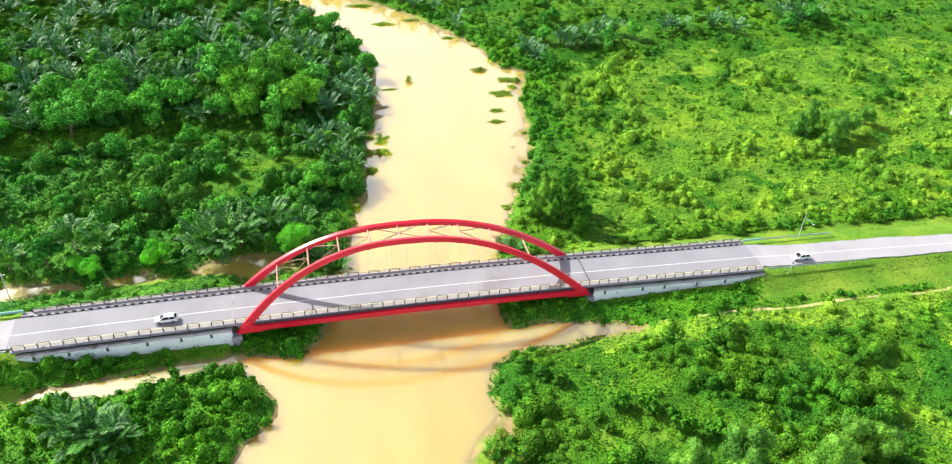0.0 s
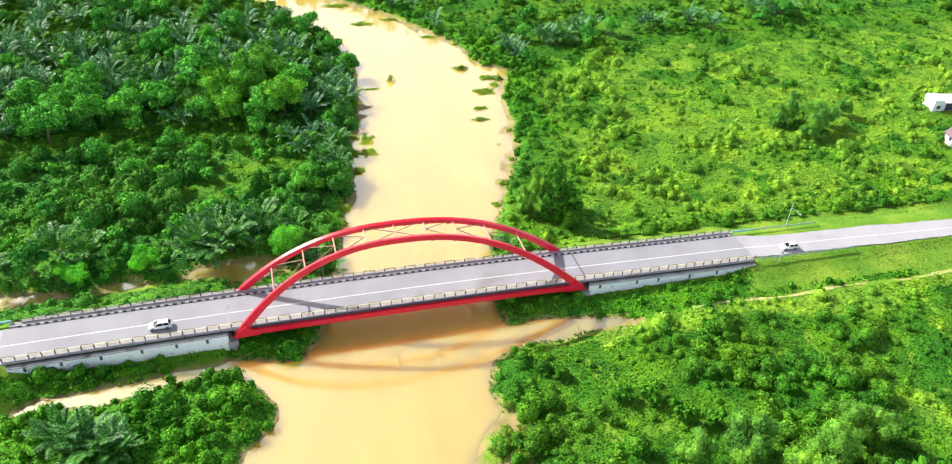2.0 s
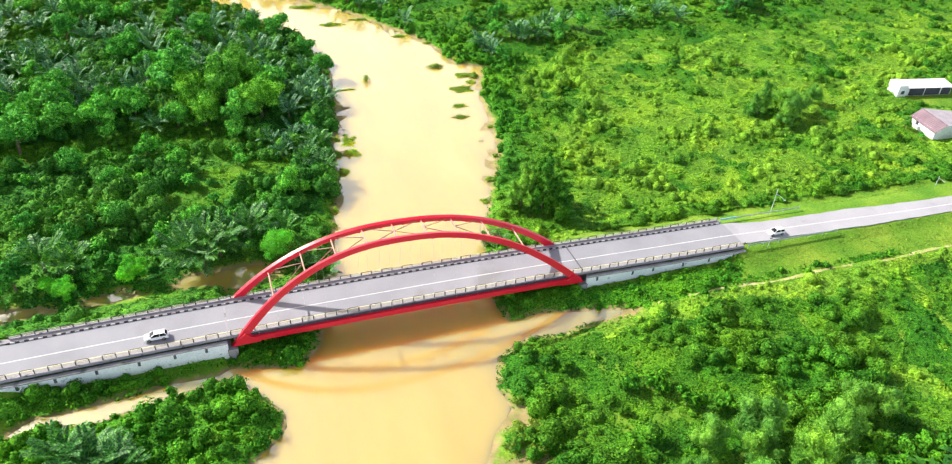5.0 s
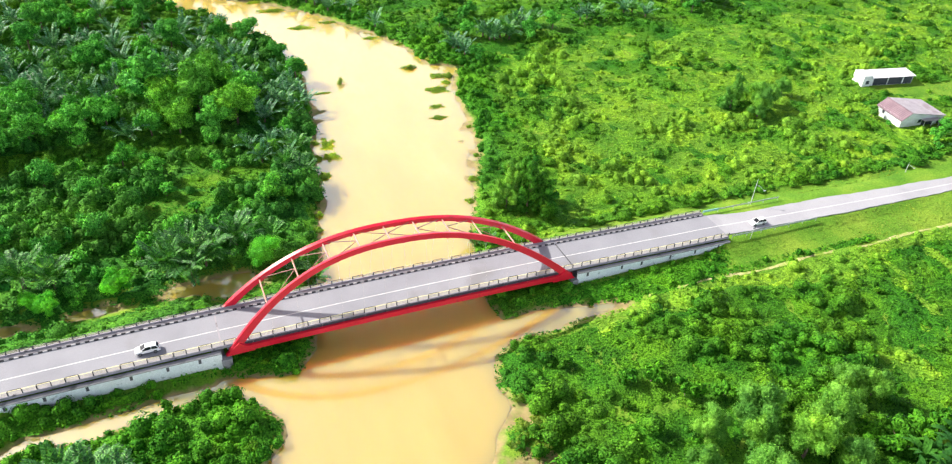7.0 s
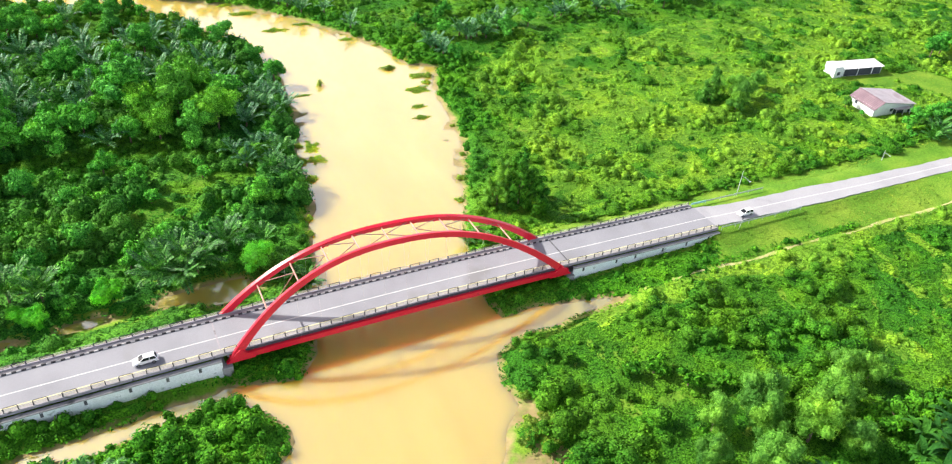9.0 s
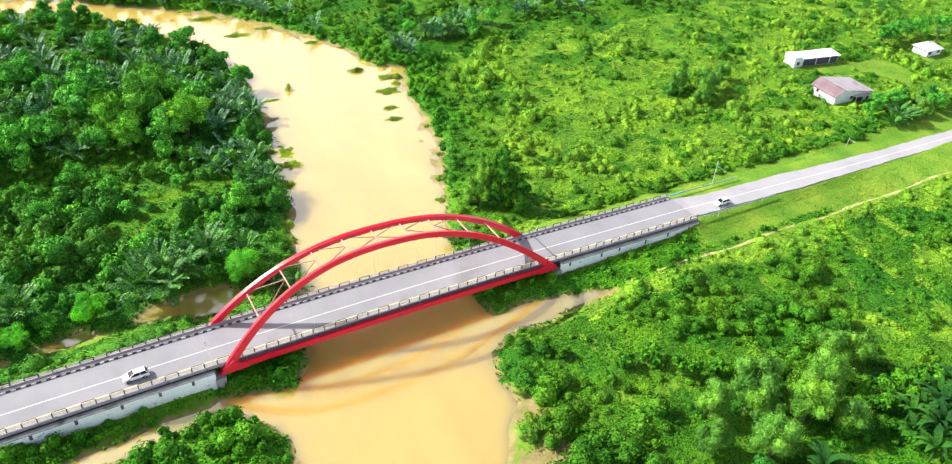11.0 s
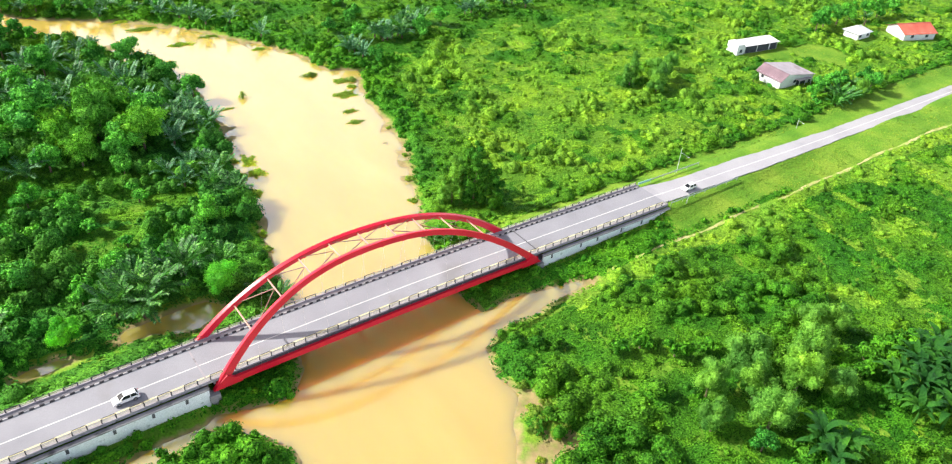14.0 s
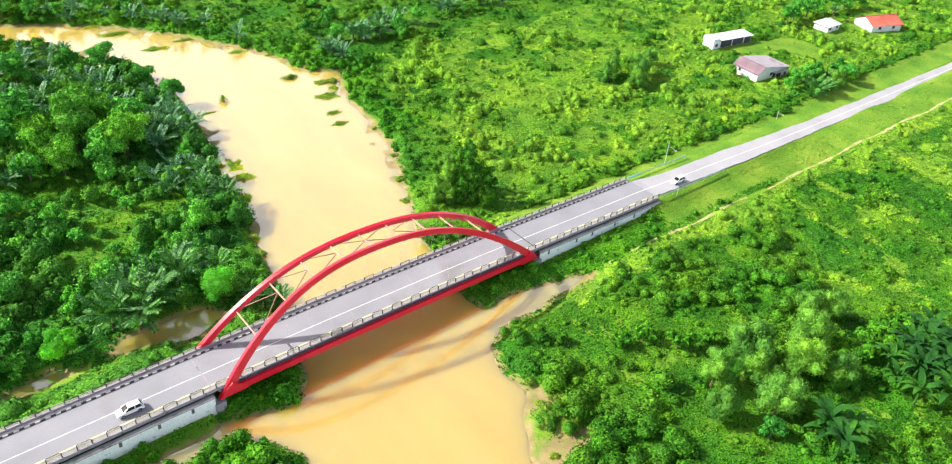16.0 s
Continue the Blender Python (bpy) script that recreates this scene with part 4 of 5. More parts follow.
for k, (nm, mt, label) in NAMES.items():
    m = KIND == k
    x, y, h = PX[m], PY[m], HIGH[m]
    e = 0.35
    z = canopy(x, y, None, h)
    zx, zy = canopy(x + e, y, None, h), canopy(x, y + e, None, h)
    N = np.stack([-(zx - z) / e, -(zy - z) / e, np.ones_like(z)], 1)
    s = PS[m] * rng.uniform(0.65, 1.5, len(x))
    if k == 5:
        s = s * 0.5
        N = N + rng.normal(0, 0.35, N.shape)
    if k == 3:
        s = s * 0.8
    P = np.stack([x, y, z + s * rng.uniform(-0.1, 0.3, len(x))], 1)
    V, Q = leaf_cards(P, unit(N), s, rng, 0.2)
    if k != 5:
        full = (SK2[:-1, :-1] == k) & (SK2[1:, :-1] > 0) & (SK2[1:, 1:] > 0) & (SK2[:-1, 1:] > 0) & (SK2[1:, 1:] < 5)
        q = np.stack([sid[:-1, :-1][full], sid[1:, :-1][full], sid[1:, 1:][full], sid[:-1, 1:][full]], 1)
        u, inv = np.unique(q, return_inverse=True)
        V, Q = join_arrays((V, Q), (SV[u], inv.reshape(-1, 4)))
    if k != 5:
        V, Q = join_arrays((V, Q), shrub_lobes(k))
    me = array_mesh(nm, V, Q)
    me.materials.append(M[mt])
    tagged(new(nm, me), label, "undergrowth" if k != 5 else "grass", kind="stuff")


# ---------------- trees ----------------
def sphere_points(n, rng):
    v = unit(rng.normal(0, 1, (n, 3)))
    return v


def crown_mesh(name, material, lobes, per_lobe, leaf, rng, wild=0.45, slim=0.48):
    """A crown of leafy lobes: (centre, radius, flatness) each, leaves thick on the skin and some inside."""
    arrays = []
    for c, r, fl in lobes:
        n = int(per_lobe * r * r)
        d = sphere_points(n, rng)
        d = d[(d[:, 2] > -0.55)]
        # clumps: push the skin in and out by a coarse hash of the direction
        clump = 0.56 + 0.62 * value_noise(d[:, 0] * 3 + c[0], d[:, 1] * 3 + d[:, 2] * 2.1 + c[1], 0.7, 3)
        rad = r * clump * rng.uniform(0.8, 1.12, len(d))
        P = np.array(c) + d * rad[:, None] * np.array([1, 1, fl])
        N = d * np.array([1, 1, 1 / fl])
        arrays.append(leaf_cards(P, unit(N), leaf * rng.uniform(0.7, 1.4, len(P)), rng, wild, slim))
        # a leafy heart that keeps daylight from showing right through
        hd = np.array(DOME)
        dent = 0.56 + 0.62 * value_noise(hd[:, 0] * 3 + c[0], hd[:, 1] * 3 + hd[:, 2] * 2.1 + c[1], 0.7, 3)
        hv = hd * (r * 0.82 * dent)[:, None] * np.array([1, 1, fl]) + np.array(c)
        hv += rng.normal(0, r * 0.05, hv.shape)
        arrays.append((hv, np.array(DOME_Q)))
    V, Q = join_arrays(*arrays)
    me = array_mesh(name, V, Q)
    me.materials.append(M[material])
    return me


def trunk_mesh(h, r, lean, rng, limbs=4, spread=2.0):
    bm = bmesh.new()
    pts = [Vector((0, 0, -0.5)), Vector((lean * 0.3, 0, h * 0.35)), Vector((lean * 0.7, lean * 0.2, h * 0.7)), Vector((lean, lean * 0.3, h))]
    sweep(bm, pts, [2 * r, 1.6 * r, 1.2 * r, 0.6 * r], [2 * r, 1.6 * r, 1.2 * r, 0.6 * r], sides=7)
    for k in range(limbs):
        a = 2 * math.pi * (k + rng.uniform(0, 0.6)) / limbs
        p = pts[1].lerp(pts[3], rng.uniform(0.15, 0.8))
        q = p + Vector((math.cos(a) * spread * 0.5, math.sin(a) * spread * 0.5, h * 0.16))
        e = p + Vector((math.cos(a) * spread, math.sin(a) * spread, h * 0.3))
        sweep(bm, [p, q, e], [0.9 * r, 0.6 * r, 0.25 * r], [0.9 * r, 0.6 * r, 0.25 * r], sides=5)
    me = bpy.data.meshes.new("trunk")
    bm.to_mesh(me)
    bm.free()
    me.materials.append(M["bark"])
    return me


def make_tree(seed, h, r, material, label, per_lobe=56, leaf=0.31, lobes_n=9, tall=1.0, fl=0.8, cat="tree", stems=()):
    """A tree with a rounded crown, or, given stems (x, y, height, radius), leafy columns."""
    g = np.random.default_rng(seed)
    lobes = []
    for sx0, sy0, sh, sr in stems:
        for k in range(int(sh * 1.5)):
            a = g.uniform(0, 2 * math.pi)
            up = (k + g.uniform(0, 1)) / int(sh * 1.5)
            q = sr * (0.75 - 0.35 * up) * math.sqrt(g.uniform(0, 1))
            lobes.append(((sx0 + q * math.cos(a), sy0 + q * math.sin(a), 0.8 + (sh - 1.4) * up), sr * g.uniform(0.38, 0.62) * (1.1 - 0.3 * up), 1.0))
    for k in range(0 if stems else lobes_n):
        a, q = g.uniform(0, 2 * math.pi), math.sqrt(g.uniform(0, 1))
        zz = h * (0.5 + 0.42 * g.uniform(0, 1) * tall) - 0.18 * h * q
        lobes.append(((math.cos(a) * r * 0.72 * q, math.sin(a) * r * 0.72 * q, zz), r * g.uniform(0.2, 0.5), fl))
    if not stems:
        lobes.append(((0, 0, h * 0.55), r * 0.55, 0.9))
    crown = crown_mesh("crown", material, lobes, per_lobe, leaf, g)
    t = empty(cat, 0, 0, -60)
    ob = new("trunk", trunk_mesh(h * 0.62, 0.05 * r + 0.07, g.uniform(-0.3, 0.3), g, 4, r * 0.5))
    ob.parent = t
    ob = new("crown", crown)
    ob.parent = t
    return tagged(t, label, cat)


def plant(proto, x, y, s=1.0, rz=0.0, sink=0.1, label=None):
    if proto.name.startswith("palm") and y > 20:
        sink = -2.0 if y < 40 else -0.9
    z = float(ground_z(np.array([x]), np.array([y]))[0]) - sink
    proto.scale = (s, s, s)
    ob = copy_thing(proto, pose(x, y, max(z, WATER - 0.3), 0, 0, rz))
    if label:
        ob["label"] = label
    return ob


def drop_proto(ob):
    for o in [*ob.children_recursive, ob]:
        bpy.data.objects.remove(o)


T_round = [make_tree(100 + i, 7.5, 3.6, "leaf_tree", "rounded dark green broadleaf tree in the swamp forest", lobes_n=14) for i in range(4)]
T_tall = [make_tree(120 + i, 11, 4.6, "leaf_tree", "tall spreading green tree with layered leafy lobes", lobes_n=18, per_lobe=52, leaf=0.35, tall=1.15, fl=0.7) for i in range(3)]
T_big = [make_tree(130 + i, 13, 6.0, "leaf_bright", "large bright green tree with billowing leafy lobes", lobes_n=26, per_lobe=62, leaf=0.31, tall=1.15, fl=0.75) for i in range(2)]
T_bush = [make_tree(140 + i, 3.6, 2.3, "leaf_tree", "bushy green shrub in the swamp forest", lobes_n=6, per_lobe=52, leaf=0.3, fl=0.85, cat="shrub") for i in range(4)]
T_light = [make_tree(160 + i, 6.5, 3.0, "leaf_light", "feathery pale green tree with airy foliage", lobes_n=24, per_lobe=280, leaf=0.125, tall=1.15, fl=1.05, cat="tree") for i in range(3)]
T_bank = [make_tree(180 + i, 3.2, 2.3, "leaf_bank", "dense dark green bush beside the river", lobes_n=6, per_lobe=52, leaf=0.3, cat="shrub") for i in range(3)]
T_fresh = make_tree(210, 5.6, 3.0, "leaf_fresh", "fluffy fresh light-green tree beside the creek", lobes_n=18, per_lobe=320, leaf=0.12, tall=1.1)
T_near = [make_tree(190 + i, 3.0, 2.3, m, "tangled green bush in the riverside thicket", lobes_n=7, per_lobe=85, leaf=0.22, cat="shrub") for i, m in enumerate(("leaf_near", "leaf_near", "leaf_near"))]
T_bamboo = make_tree(200, 17, 4.0, "leaf_shade", "tall green tree beside the river, leaf colour darkened for shade", per_lobe=80, leaf=0.22, stems=((0, 0, 17.5, 2.7), (-1.2, 1.6, 15.5, 2.2), (5.0, -0.6, 11.5, 2.9), (2.6, 0.2, 12.5, 2.4)))
T_reed = make_tree(208, 1.1, 2.4, "weed", "ragged clump of pale reeds on the muddy bank", lobes_n=8, per_lobe=110, leaf=0.16, fl=0.4, cat="reeds")
T_plume = make_tree(205, 14, 3.0, "leaf_light", "tall feathery pale green bamboo clump", per_lobe=230, leaf=0.13, stems=((0, 0, 15.0, 2.3), (1.6, 2.6, 13.0, 2.0), (-1.8, -1.4, 9.0, 2.2)))


def frond_mesh(length, width, droop, rng, pairs=15, material="leaf_palm", reach=0.62):
    """One pinnate frond that rises and bends over, with pairs of leaflets."""
    bm = bmesh.new()
    spine = []
    for i in range(9):
        t = i / 8
        # the midrib rises, then arches over
        spine.append(Vector((length * (reach * t - 0.1 * t * t + droop * 0.25 * t * t), 0, length * (0.95 * t - (0.25 + droop * 0.55) * t * t))))
    sweep(bm, spine[::2], [0.1 - 0.02 * i for i in range(5)], [0.1 - 0.02 * i for i in range(5)], sides=3)
    for i in range(2, pairs):
        t = i / pairs
        k = t * 8
        a, b = spine[int(k)], spine[min(int(k) + 1, 8)]
        p = a.lerp(b, k - int(k))
        d = (b - a).normalized()
        w = width * (0.55 + 0.9 * t) * (1.25 - t) * 1.3
        for s in (-1, 1):
            tip = p + d * w * 0.75 + Vector((0, s * w, -w * rng.uniform(0.1, 0.45)))
            q = p + d * 0.16 * length / pairs * 8
            half = (p + tip) / 2
            vs = [bm.verts.new(v) for v in (p, half + d * 0.16 * width + Vector((0, 0, 0.05)), tip, half - d * 0.24 * width)]
            bm.faces.new(vs)
    me = bpy.data.meshes.new("frond")
    bm.to_mesh(me)
    bm.free()
    me.materials.append(M[material])
    return me


def make_palm(seed, n, length, label, trunk_h=0.6, cat="palm", material="leaf_palm", reach=0.62, pairs=15, width=0.17):
    g = np.random.default_rng(seed)
    t = empty("palm", 0, 0, -60)
    bm = bmesh.new()
    sweep(bm, [(0, 0, -3.0), (0.05, 0, trunk_h * 0.5), (0, 0.05, trunk_h)], [0.7, 0.55, 0.4], [0.7, 0.55, 0.4], sides=8)
    part("trunk", bm, "bark", t)
    kinds = [frond_mesh(length, length * width, dr, g, pairs, material, reach) for dr in (0.05, 0.35, 0.75)]
    for k in range(n):
        me = kinds[int(g.integers(0, 3))]
        s = g.uniform(0.7, 1.1)
        fr = share("frond", me, t, Matrix.LocRotScale((g.uniform(-0.25, 0.25), g.uniform(-0.25, 0.25), trunk_h - 0.1), Euler((0, radians(g.uniform(-22, 12)), 2 * math.pi * (k + g.uniform(0, 0.7)) / n)), (s, s, s)))
    return tagged(t, label, cat)


P_nipa = [make_palm(300 + i, 14, 7.4, "stemless swamp palm clump with grey-green feathery fronds", width=0.125, pairs=17) for i in range(4)]
P_green = [make_palm(310 + i, 15, 6.6, "swamp palm with long dark green feathery fronds", material="leaf_palm_green") for i in range(3)]
P_wide = [make_palm(330 + i, 20, 9.0, "large swamp palm with long arching dark green feathery fronds", 1.2, material="leaf_palm_green", reach=0.86, pairs=24) for i in range(2)]
P_coco = [make_palm(320 + i, 15, 4.6, "palm with a short trunk and arching green fronds", 3.2, material="leaf_palm_green") for i in range(1)]


def make_banana(seed):
    g = np.random.default_rng(seed)
    t = empty("banana_plant", 0, 0, -60)
    part("stem", sweep(bmesh.new(), [(0, 0, -0.4), (0.05, 0, 1.2), (0, 0, 2.4)], [0.4, 0.32, 0.2], [0.4, 0.32, 0.2], sides=8), "leaf_banana", t)
    bm = bmesh.new()
    rows = []
    for i in range(11):
        q = i / 10
        w = 0.34 * math.sin(math.pi * min(1, 0.06 + 0.94 * q)) ** 0.7 + 0.02
        c = Vector((3.6 * (0.22 * q + 0.42 * q * q), 0, 3.6 * (1.02 * q - 0.62 * q ** 2.3)))
        rows.append([bm.verts.new(c + Vector((0, -w, 0.22 * w))), bm.verts.new(c), bm.verts.new(c + Vector((0, w, 0.22 * w)))])
    for a, b in zip(rows, rows[1:]):
        for j in (0, 1):
            bm.faces.new((a[j], b[j], b[j + 1], a[j + 1])).smooth = True
    me = bpy.data.meshes.new("leaf_blade")
    bm.to_mesh(me)
    bm.free()
    me.materials.append(M["leaf_banana"])
    for k in range(11):
        s = g.uniform(0.75, 1.25)
        share("leaf_blade", me, t, Matrix.LocRotScale((0, 0, 2.2), Euler((g.uniform(-0.2, 0.2), radians(g.uniform(-14, 22)), 2 * math.pi * (k + g.uniform(0, 0.6)) / 11)), (s, s, s)))
    return tagged(t, "wild banana plant with broad glossy green leaves", "plant", group="banana plants")


B_ban = [make_banana(400 + i) for i in range(2)]

R = random.Random(11)
taken = []


def free(x, y, r):
    if any((x - a) ** 2 + (y - b) ** 2 < (r + c) ** 2 * 0.36 for a, b, c in taken):
        return False
    taken.append((x, y, r))
    return True


def water_gap(x, y):
    return float(shore(np.array([x]), np.array([y]))[0])


# clumps of palms at the back of the field
for cx, cy, n, w, h in ((80, 125, 9, 7, 3.5), (92, 132, 5, 5, 3), (174, 137, 13, 8, 5), (141, 131, 5, 5, 3), (120, 134, 4, 5, 3), (62, 116, 4, 4, 3)):
    for _ in range(n):
        x, y = cx + R.uniform(-w, w), cy + R.uniform(-h, h)
        if water_gap(x, y) > 1.5 and free(x, y, 1.6):
            plant(R.choice((P_nipa[0], P_nipa[2], P_green[0], P_green[1])), x, y, R.uniform(0.8, 1.15), R.uniform(0, 360))
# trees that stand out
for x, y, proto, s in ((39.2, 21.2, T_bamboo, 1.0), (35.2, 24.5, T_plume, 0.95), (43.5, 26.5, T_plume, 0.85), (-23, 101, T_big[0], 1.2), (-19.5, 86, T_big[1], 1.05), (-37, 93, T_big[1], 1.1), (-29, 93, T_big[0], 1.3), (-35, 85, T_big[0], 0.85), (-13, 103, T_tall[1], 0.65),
                       (-78, 90, T_round[0], 1.7), (-71, 86, T_round[1], 1.5), (-53, 91, T_round[2], 1.5), (-61, 95, T_round[3], 1.4), (-16, 118, T_round[1], 0.8), (-14, 138, T_round[2], 0.7),
                       (-24.3, 20.6, T_fresh, 1.35), (-54.5, 21, T_fresh, 1.0), (-67.5, 18.5, T_fresh, 0.9), (-62, 20.5, T_round[0], 0.7), (-49, 30, T_round[3], 0.7), (-70, 20, T_fresh, 0.8), (-58, 25, T_round[1], 0.6),
                       (48, -54, T_light[0], 1.55), (62, -59, T_light[2], 1.5), (52, -63, T_light[1], 1.55), (41, -65.5, T_light[2], 1.5), (32, -60, T_light[0], 1.1), (57.5, -68, T_light[1], 1.2), (45, -59, T_light[1], 1.3), (70, -54, T_light[2], 1.2), (38, -54, T_light[0], 1.2), (75, -56, T_light[1], 1.2),
                       (75, -66, T_bank[0], 2.0), (69, -67.5, T_bank[1], 1.8), (81, -67, T_bank[2], 1.9), (66, -64, T_bank[0], 1.7), (36, -68, T_round[1], 0.7), (37, -38, T_bank[0], 1.35), (41, -43.5, T_bank[1], 1.4), (33, -36.5, T_bank[2], 1.1), (48, -46, T_bank[0], 1.2),
                       (102, 128, T_round[2], 1.0), (90, 122, T_round[3], 1.1), (63, 108, T_round[0], 0.85), (176, 132, T_round[1], 1.2), (165, 128, T_round[3], 1.0),
                       (126, 53, T_plume, 0.85), (133, 48.5, T_light[0], 1.45), (130, 45, T_light[2], 1.05), (139, 51, T_light[1], 1.15), (149, 56, T_light[2], 1.0), (129, 56, T_light[1], 1.0), (141, 59, T_near[0], 1.2)):
    free(x, y, (5.5 if proto in T_big else 3) * s)
    plant(proto, x, y, s, R.uniform(0, 360))
for x, y, k, s in ((-40, 21.8, 0, 1.0), (-36.5, 24.5, 1, 0.85), (-44.5, 23.5, 1, 0.8), (-61, -27, 0, 0.85), (-65.5, -24.5, 1, 0.75), (-57, -29.5, 1, 0.7), (-15.5, 13.2, 1, 0.5), (-19, 16, 0, 0.42)):
    free(x, y, 3)
    plant(P_wide[k], x, y, s, R.uniform(0, 360))
for x, y, s in ((81, -73, 1.7), (69, -72, 1.5), (71, -76.5, 1.7), (81, -76.5, 1.7), (65.5, -79.5, 1.5), (69, -83, 1.7), (75, -74, 1.6), (85, -77, 1.7), (77, -79, 1.7), (73, -80, 1.5), (78, -71, 1.5), (86, -72, 1.6), (43.5, -73.5, 1.8), (40.5, -77.5, 1.8), (45.5, -77, 1.6), (42, -74.5, 1.5), (66, -75, 1.3), (72, -72.5, 1.5), (78, -75, 1.6), (83, -70.5, 1.5), (74, -77, 1.6), (82, -80, 1.6)):
    plant(B_ban[R.randint(0, 1)], x, y, s, R.uniform(0, 360))

# palms that lean over the left bank
for x, y, s in ((-14, 68, 0.85), (-10.5, 63, 0.8), (-17, 63.5, 0.8), (-9, 70.5, 0.75), (-13, 74, 0.8), (-19, 70, 0.75), (-4, 96, 0.95), (-2, 90, 0.85), (-6.5, 102, 0.95), (-0.5, 104, 0.8), (-8, 93, 0.9), (-4.5, 85, 0.8), (-3, 110, 0.75)):
    free(x, y, 2.4)
    plant(R.choice(P_nipa), x, y, s, R.uniform(0, 360))
for x, y, k, s in ((-36, 184, 0, 0.75), (-31.5, 180, 1, 0.6), (-43, 187, 2, 0.7), (-28, 174, 1, 0.5)):
    free(x, y, 3)
    plant(T_tall[k], x, y, s, R.uniform(0, 360))
# swamp forest on the far left bank
count = 0
for _ in range(3000):
    x, y = R.uniform(-150, 10), R.uniform(21, 200)
    d = water_gap(x, y)
    if d < 2.0:
        continue
    clear = (x + 41) ** 2 / 13 ** 2 + (y - 49) ** 2 / 9 ** 2 < 1 or (x + 28) ** 2 / 13 ** 2 + (y - 58) ** 2 / 8 ** 2 < 1
    if ((x + 8.5) / 8) ** 2 + ((y - 31) / 11) ** 2 < 1:
        continue
    if y > 140 and R.random() < 0.8 or 66 < y < 82 and x < -28 and R.random() < 0.75:
        continue
    deep = y > 78
    w = R.random()
    if deep:
        kind = "nipa" if (w < 0.3 or (d < 16 and w < 0.62) or (102 < y and w < 0.58)) else ("tall" if w > 0.86 else "round")
    else:
        kind = "nipa" if (d < 14 and y > 50 and w < 0.5) or (d < 10 and w < 0.2) else ("round" if w > 0.8 else "bush")
    if kind == "bush" and R.random() < 0.75:
        continue
    if clear and kind != "bush":
        continue
    if clear and R.random() < 0.7:
        continue
    r = {"nipa": 3.4, "tall": 7.0, "round": 5.4, "bush": 4.2}[kind]
    if not free(x, y, r):
        continue
    proto = {"nipa": P_nipa if y > 76 else P_green, "tall": T_tall, "round": T_round, "bush": T_bush}[kind]
    edge = 0.62 if y > 96 and d < 16 else 0.75 if y > 102 and kind != "nipa" else 1.0
    plant(R.choice(proto), x, y, edge * R.uniform(0.95, 1.5) * (1.2 if deep and kind != "nipa" else 0.8 if kind == "round" else 0.9), R.uniform(0, 360))
    count += 1
    if count > 330:
        break

# bushes along the right bank, the near thicket and the far field's edge
count = 0
for _ in range(1500):
    x, y = R.uniform(8, 150), R.uniform(-92, -19)
    if x > 30 and y > float(path_y(x)) - 6:
        continue
    if water_gap(x, y) < 7 or value_noise(np.array([x]), np.array([y]), 16, 36)[0] < 0.38:
        continue
    if free(x, y, 2.6):
        plant(R.choice(T_near), x, y, R.uniform(0.5, 1.0), R.uniform(0, 360))
        count += 1
        if count > 22:
            break
count = 0
for _ in range(900):
    x, y = R.uniform(-10, 200), R.uniform(24, 215)
    d = water_gap(x, y)
    if x < 20 + 0.0 * y and y < 150:
        continue
    near_bank = 1.0 < d < 11
    belt = y > 118 + 0.03 * x and d > 2
    if not (near_bank or belt):
        continue
    if free(x, y, 2.8):
        if belt and R.random() < 0.08:
            plant(R.choice(P_nipa), x, y, R.uniform(0.7, 1.0), R.uniform(0, 360))
        elif belt and R.random() < 0.25:
            plant(R.choice(T_round), x, y, R.uniform(0.55, 0.9), R.uniform(0, 360))
        else:
            plant(R.choice(T_bank if y > 58 else T_near), x, y, R.uniform(0.5, 1.0) if y > 58 else R.uniform(0.35, 0.7), R.uniform(0, 360))
        count += 1
        if count > 110:
            break
for _ in range(16):
    x, y = R.uniform(62, 240), R.uniform(22, 112)
    if any((x - a) ** 2 + (y - b) ** 2 < (c + 3) ** 2 for a, b, c in PLOTS):
        continue
    if free(x, y, 3):
        plant(R.choice(T_bank), x, y, R.uniform(0.3, 0.55), R.uniform(0, 360), label="low green bush in the overgrown field")
# island and strips by the left approach
for _ in range(130):
    x, y = R.uniform(-95, -29), R.uniform(-55, -8)
    if water_gap(x, y) < 1.2 or (y > -11 and R.random() < 0.5):
        continue
    if free(x, y, 2.2 if y < -12 else 1.6):
        plant(R.choice(T_bank if x < -48 else T_near), x, y, R.uniform(0.45, 0.85) * (1 if y < -12 else 0.7), R.uniform(0, 360), label="leafy green bush on the swampy islet")
# trees and palms round the houses
for x, y, proto, s in ((180, 10.0, P_wide[0], 0.72), (175.5, 8.5, P_wide[1], 0.5), (186, 9.5, P_green[2], 0.8), (183, 13, P_wide[1], 0.55), (195, 14, P_green[0], 0.75), (173, 15.5, T_round[0], 0.7), (178.5, 17, T_round[2], 0.85), (185, 16.5, T_round[1], 0.95), (191, 17, T_round[3], 0.9), (191, 9, T_light[2], 0.9), (197, 9.5, T_round[2], 1.0), (184, 7.5, T_light[1], 0.7), (170, 12, T_bush[1], 0.8),
                       (166.5, 34, T_light[0], 0.62), (167, 28, T_bush[2], 0.6), (232, 54, T_tall[0], 0.85), (240, 56, T_round[1], 1.2), (248, 55, T_round[2], 1.15), (257, 55, T_round[0], 1.2), (265, 53, T_tall[1], 0.8), (273, 52, T_round[3], 1.2), (281, 50, T_round[1], 1.1), (255, 47, P_coco[0], 1.0), (203, 15, T_round[3], 0.8)):
    plant(proto, x, y, s, R.uniform(0, 360))
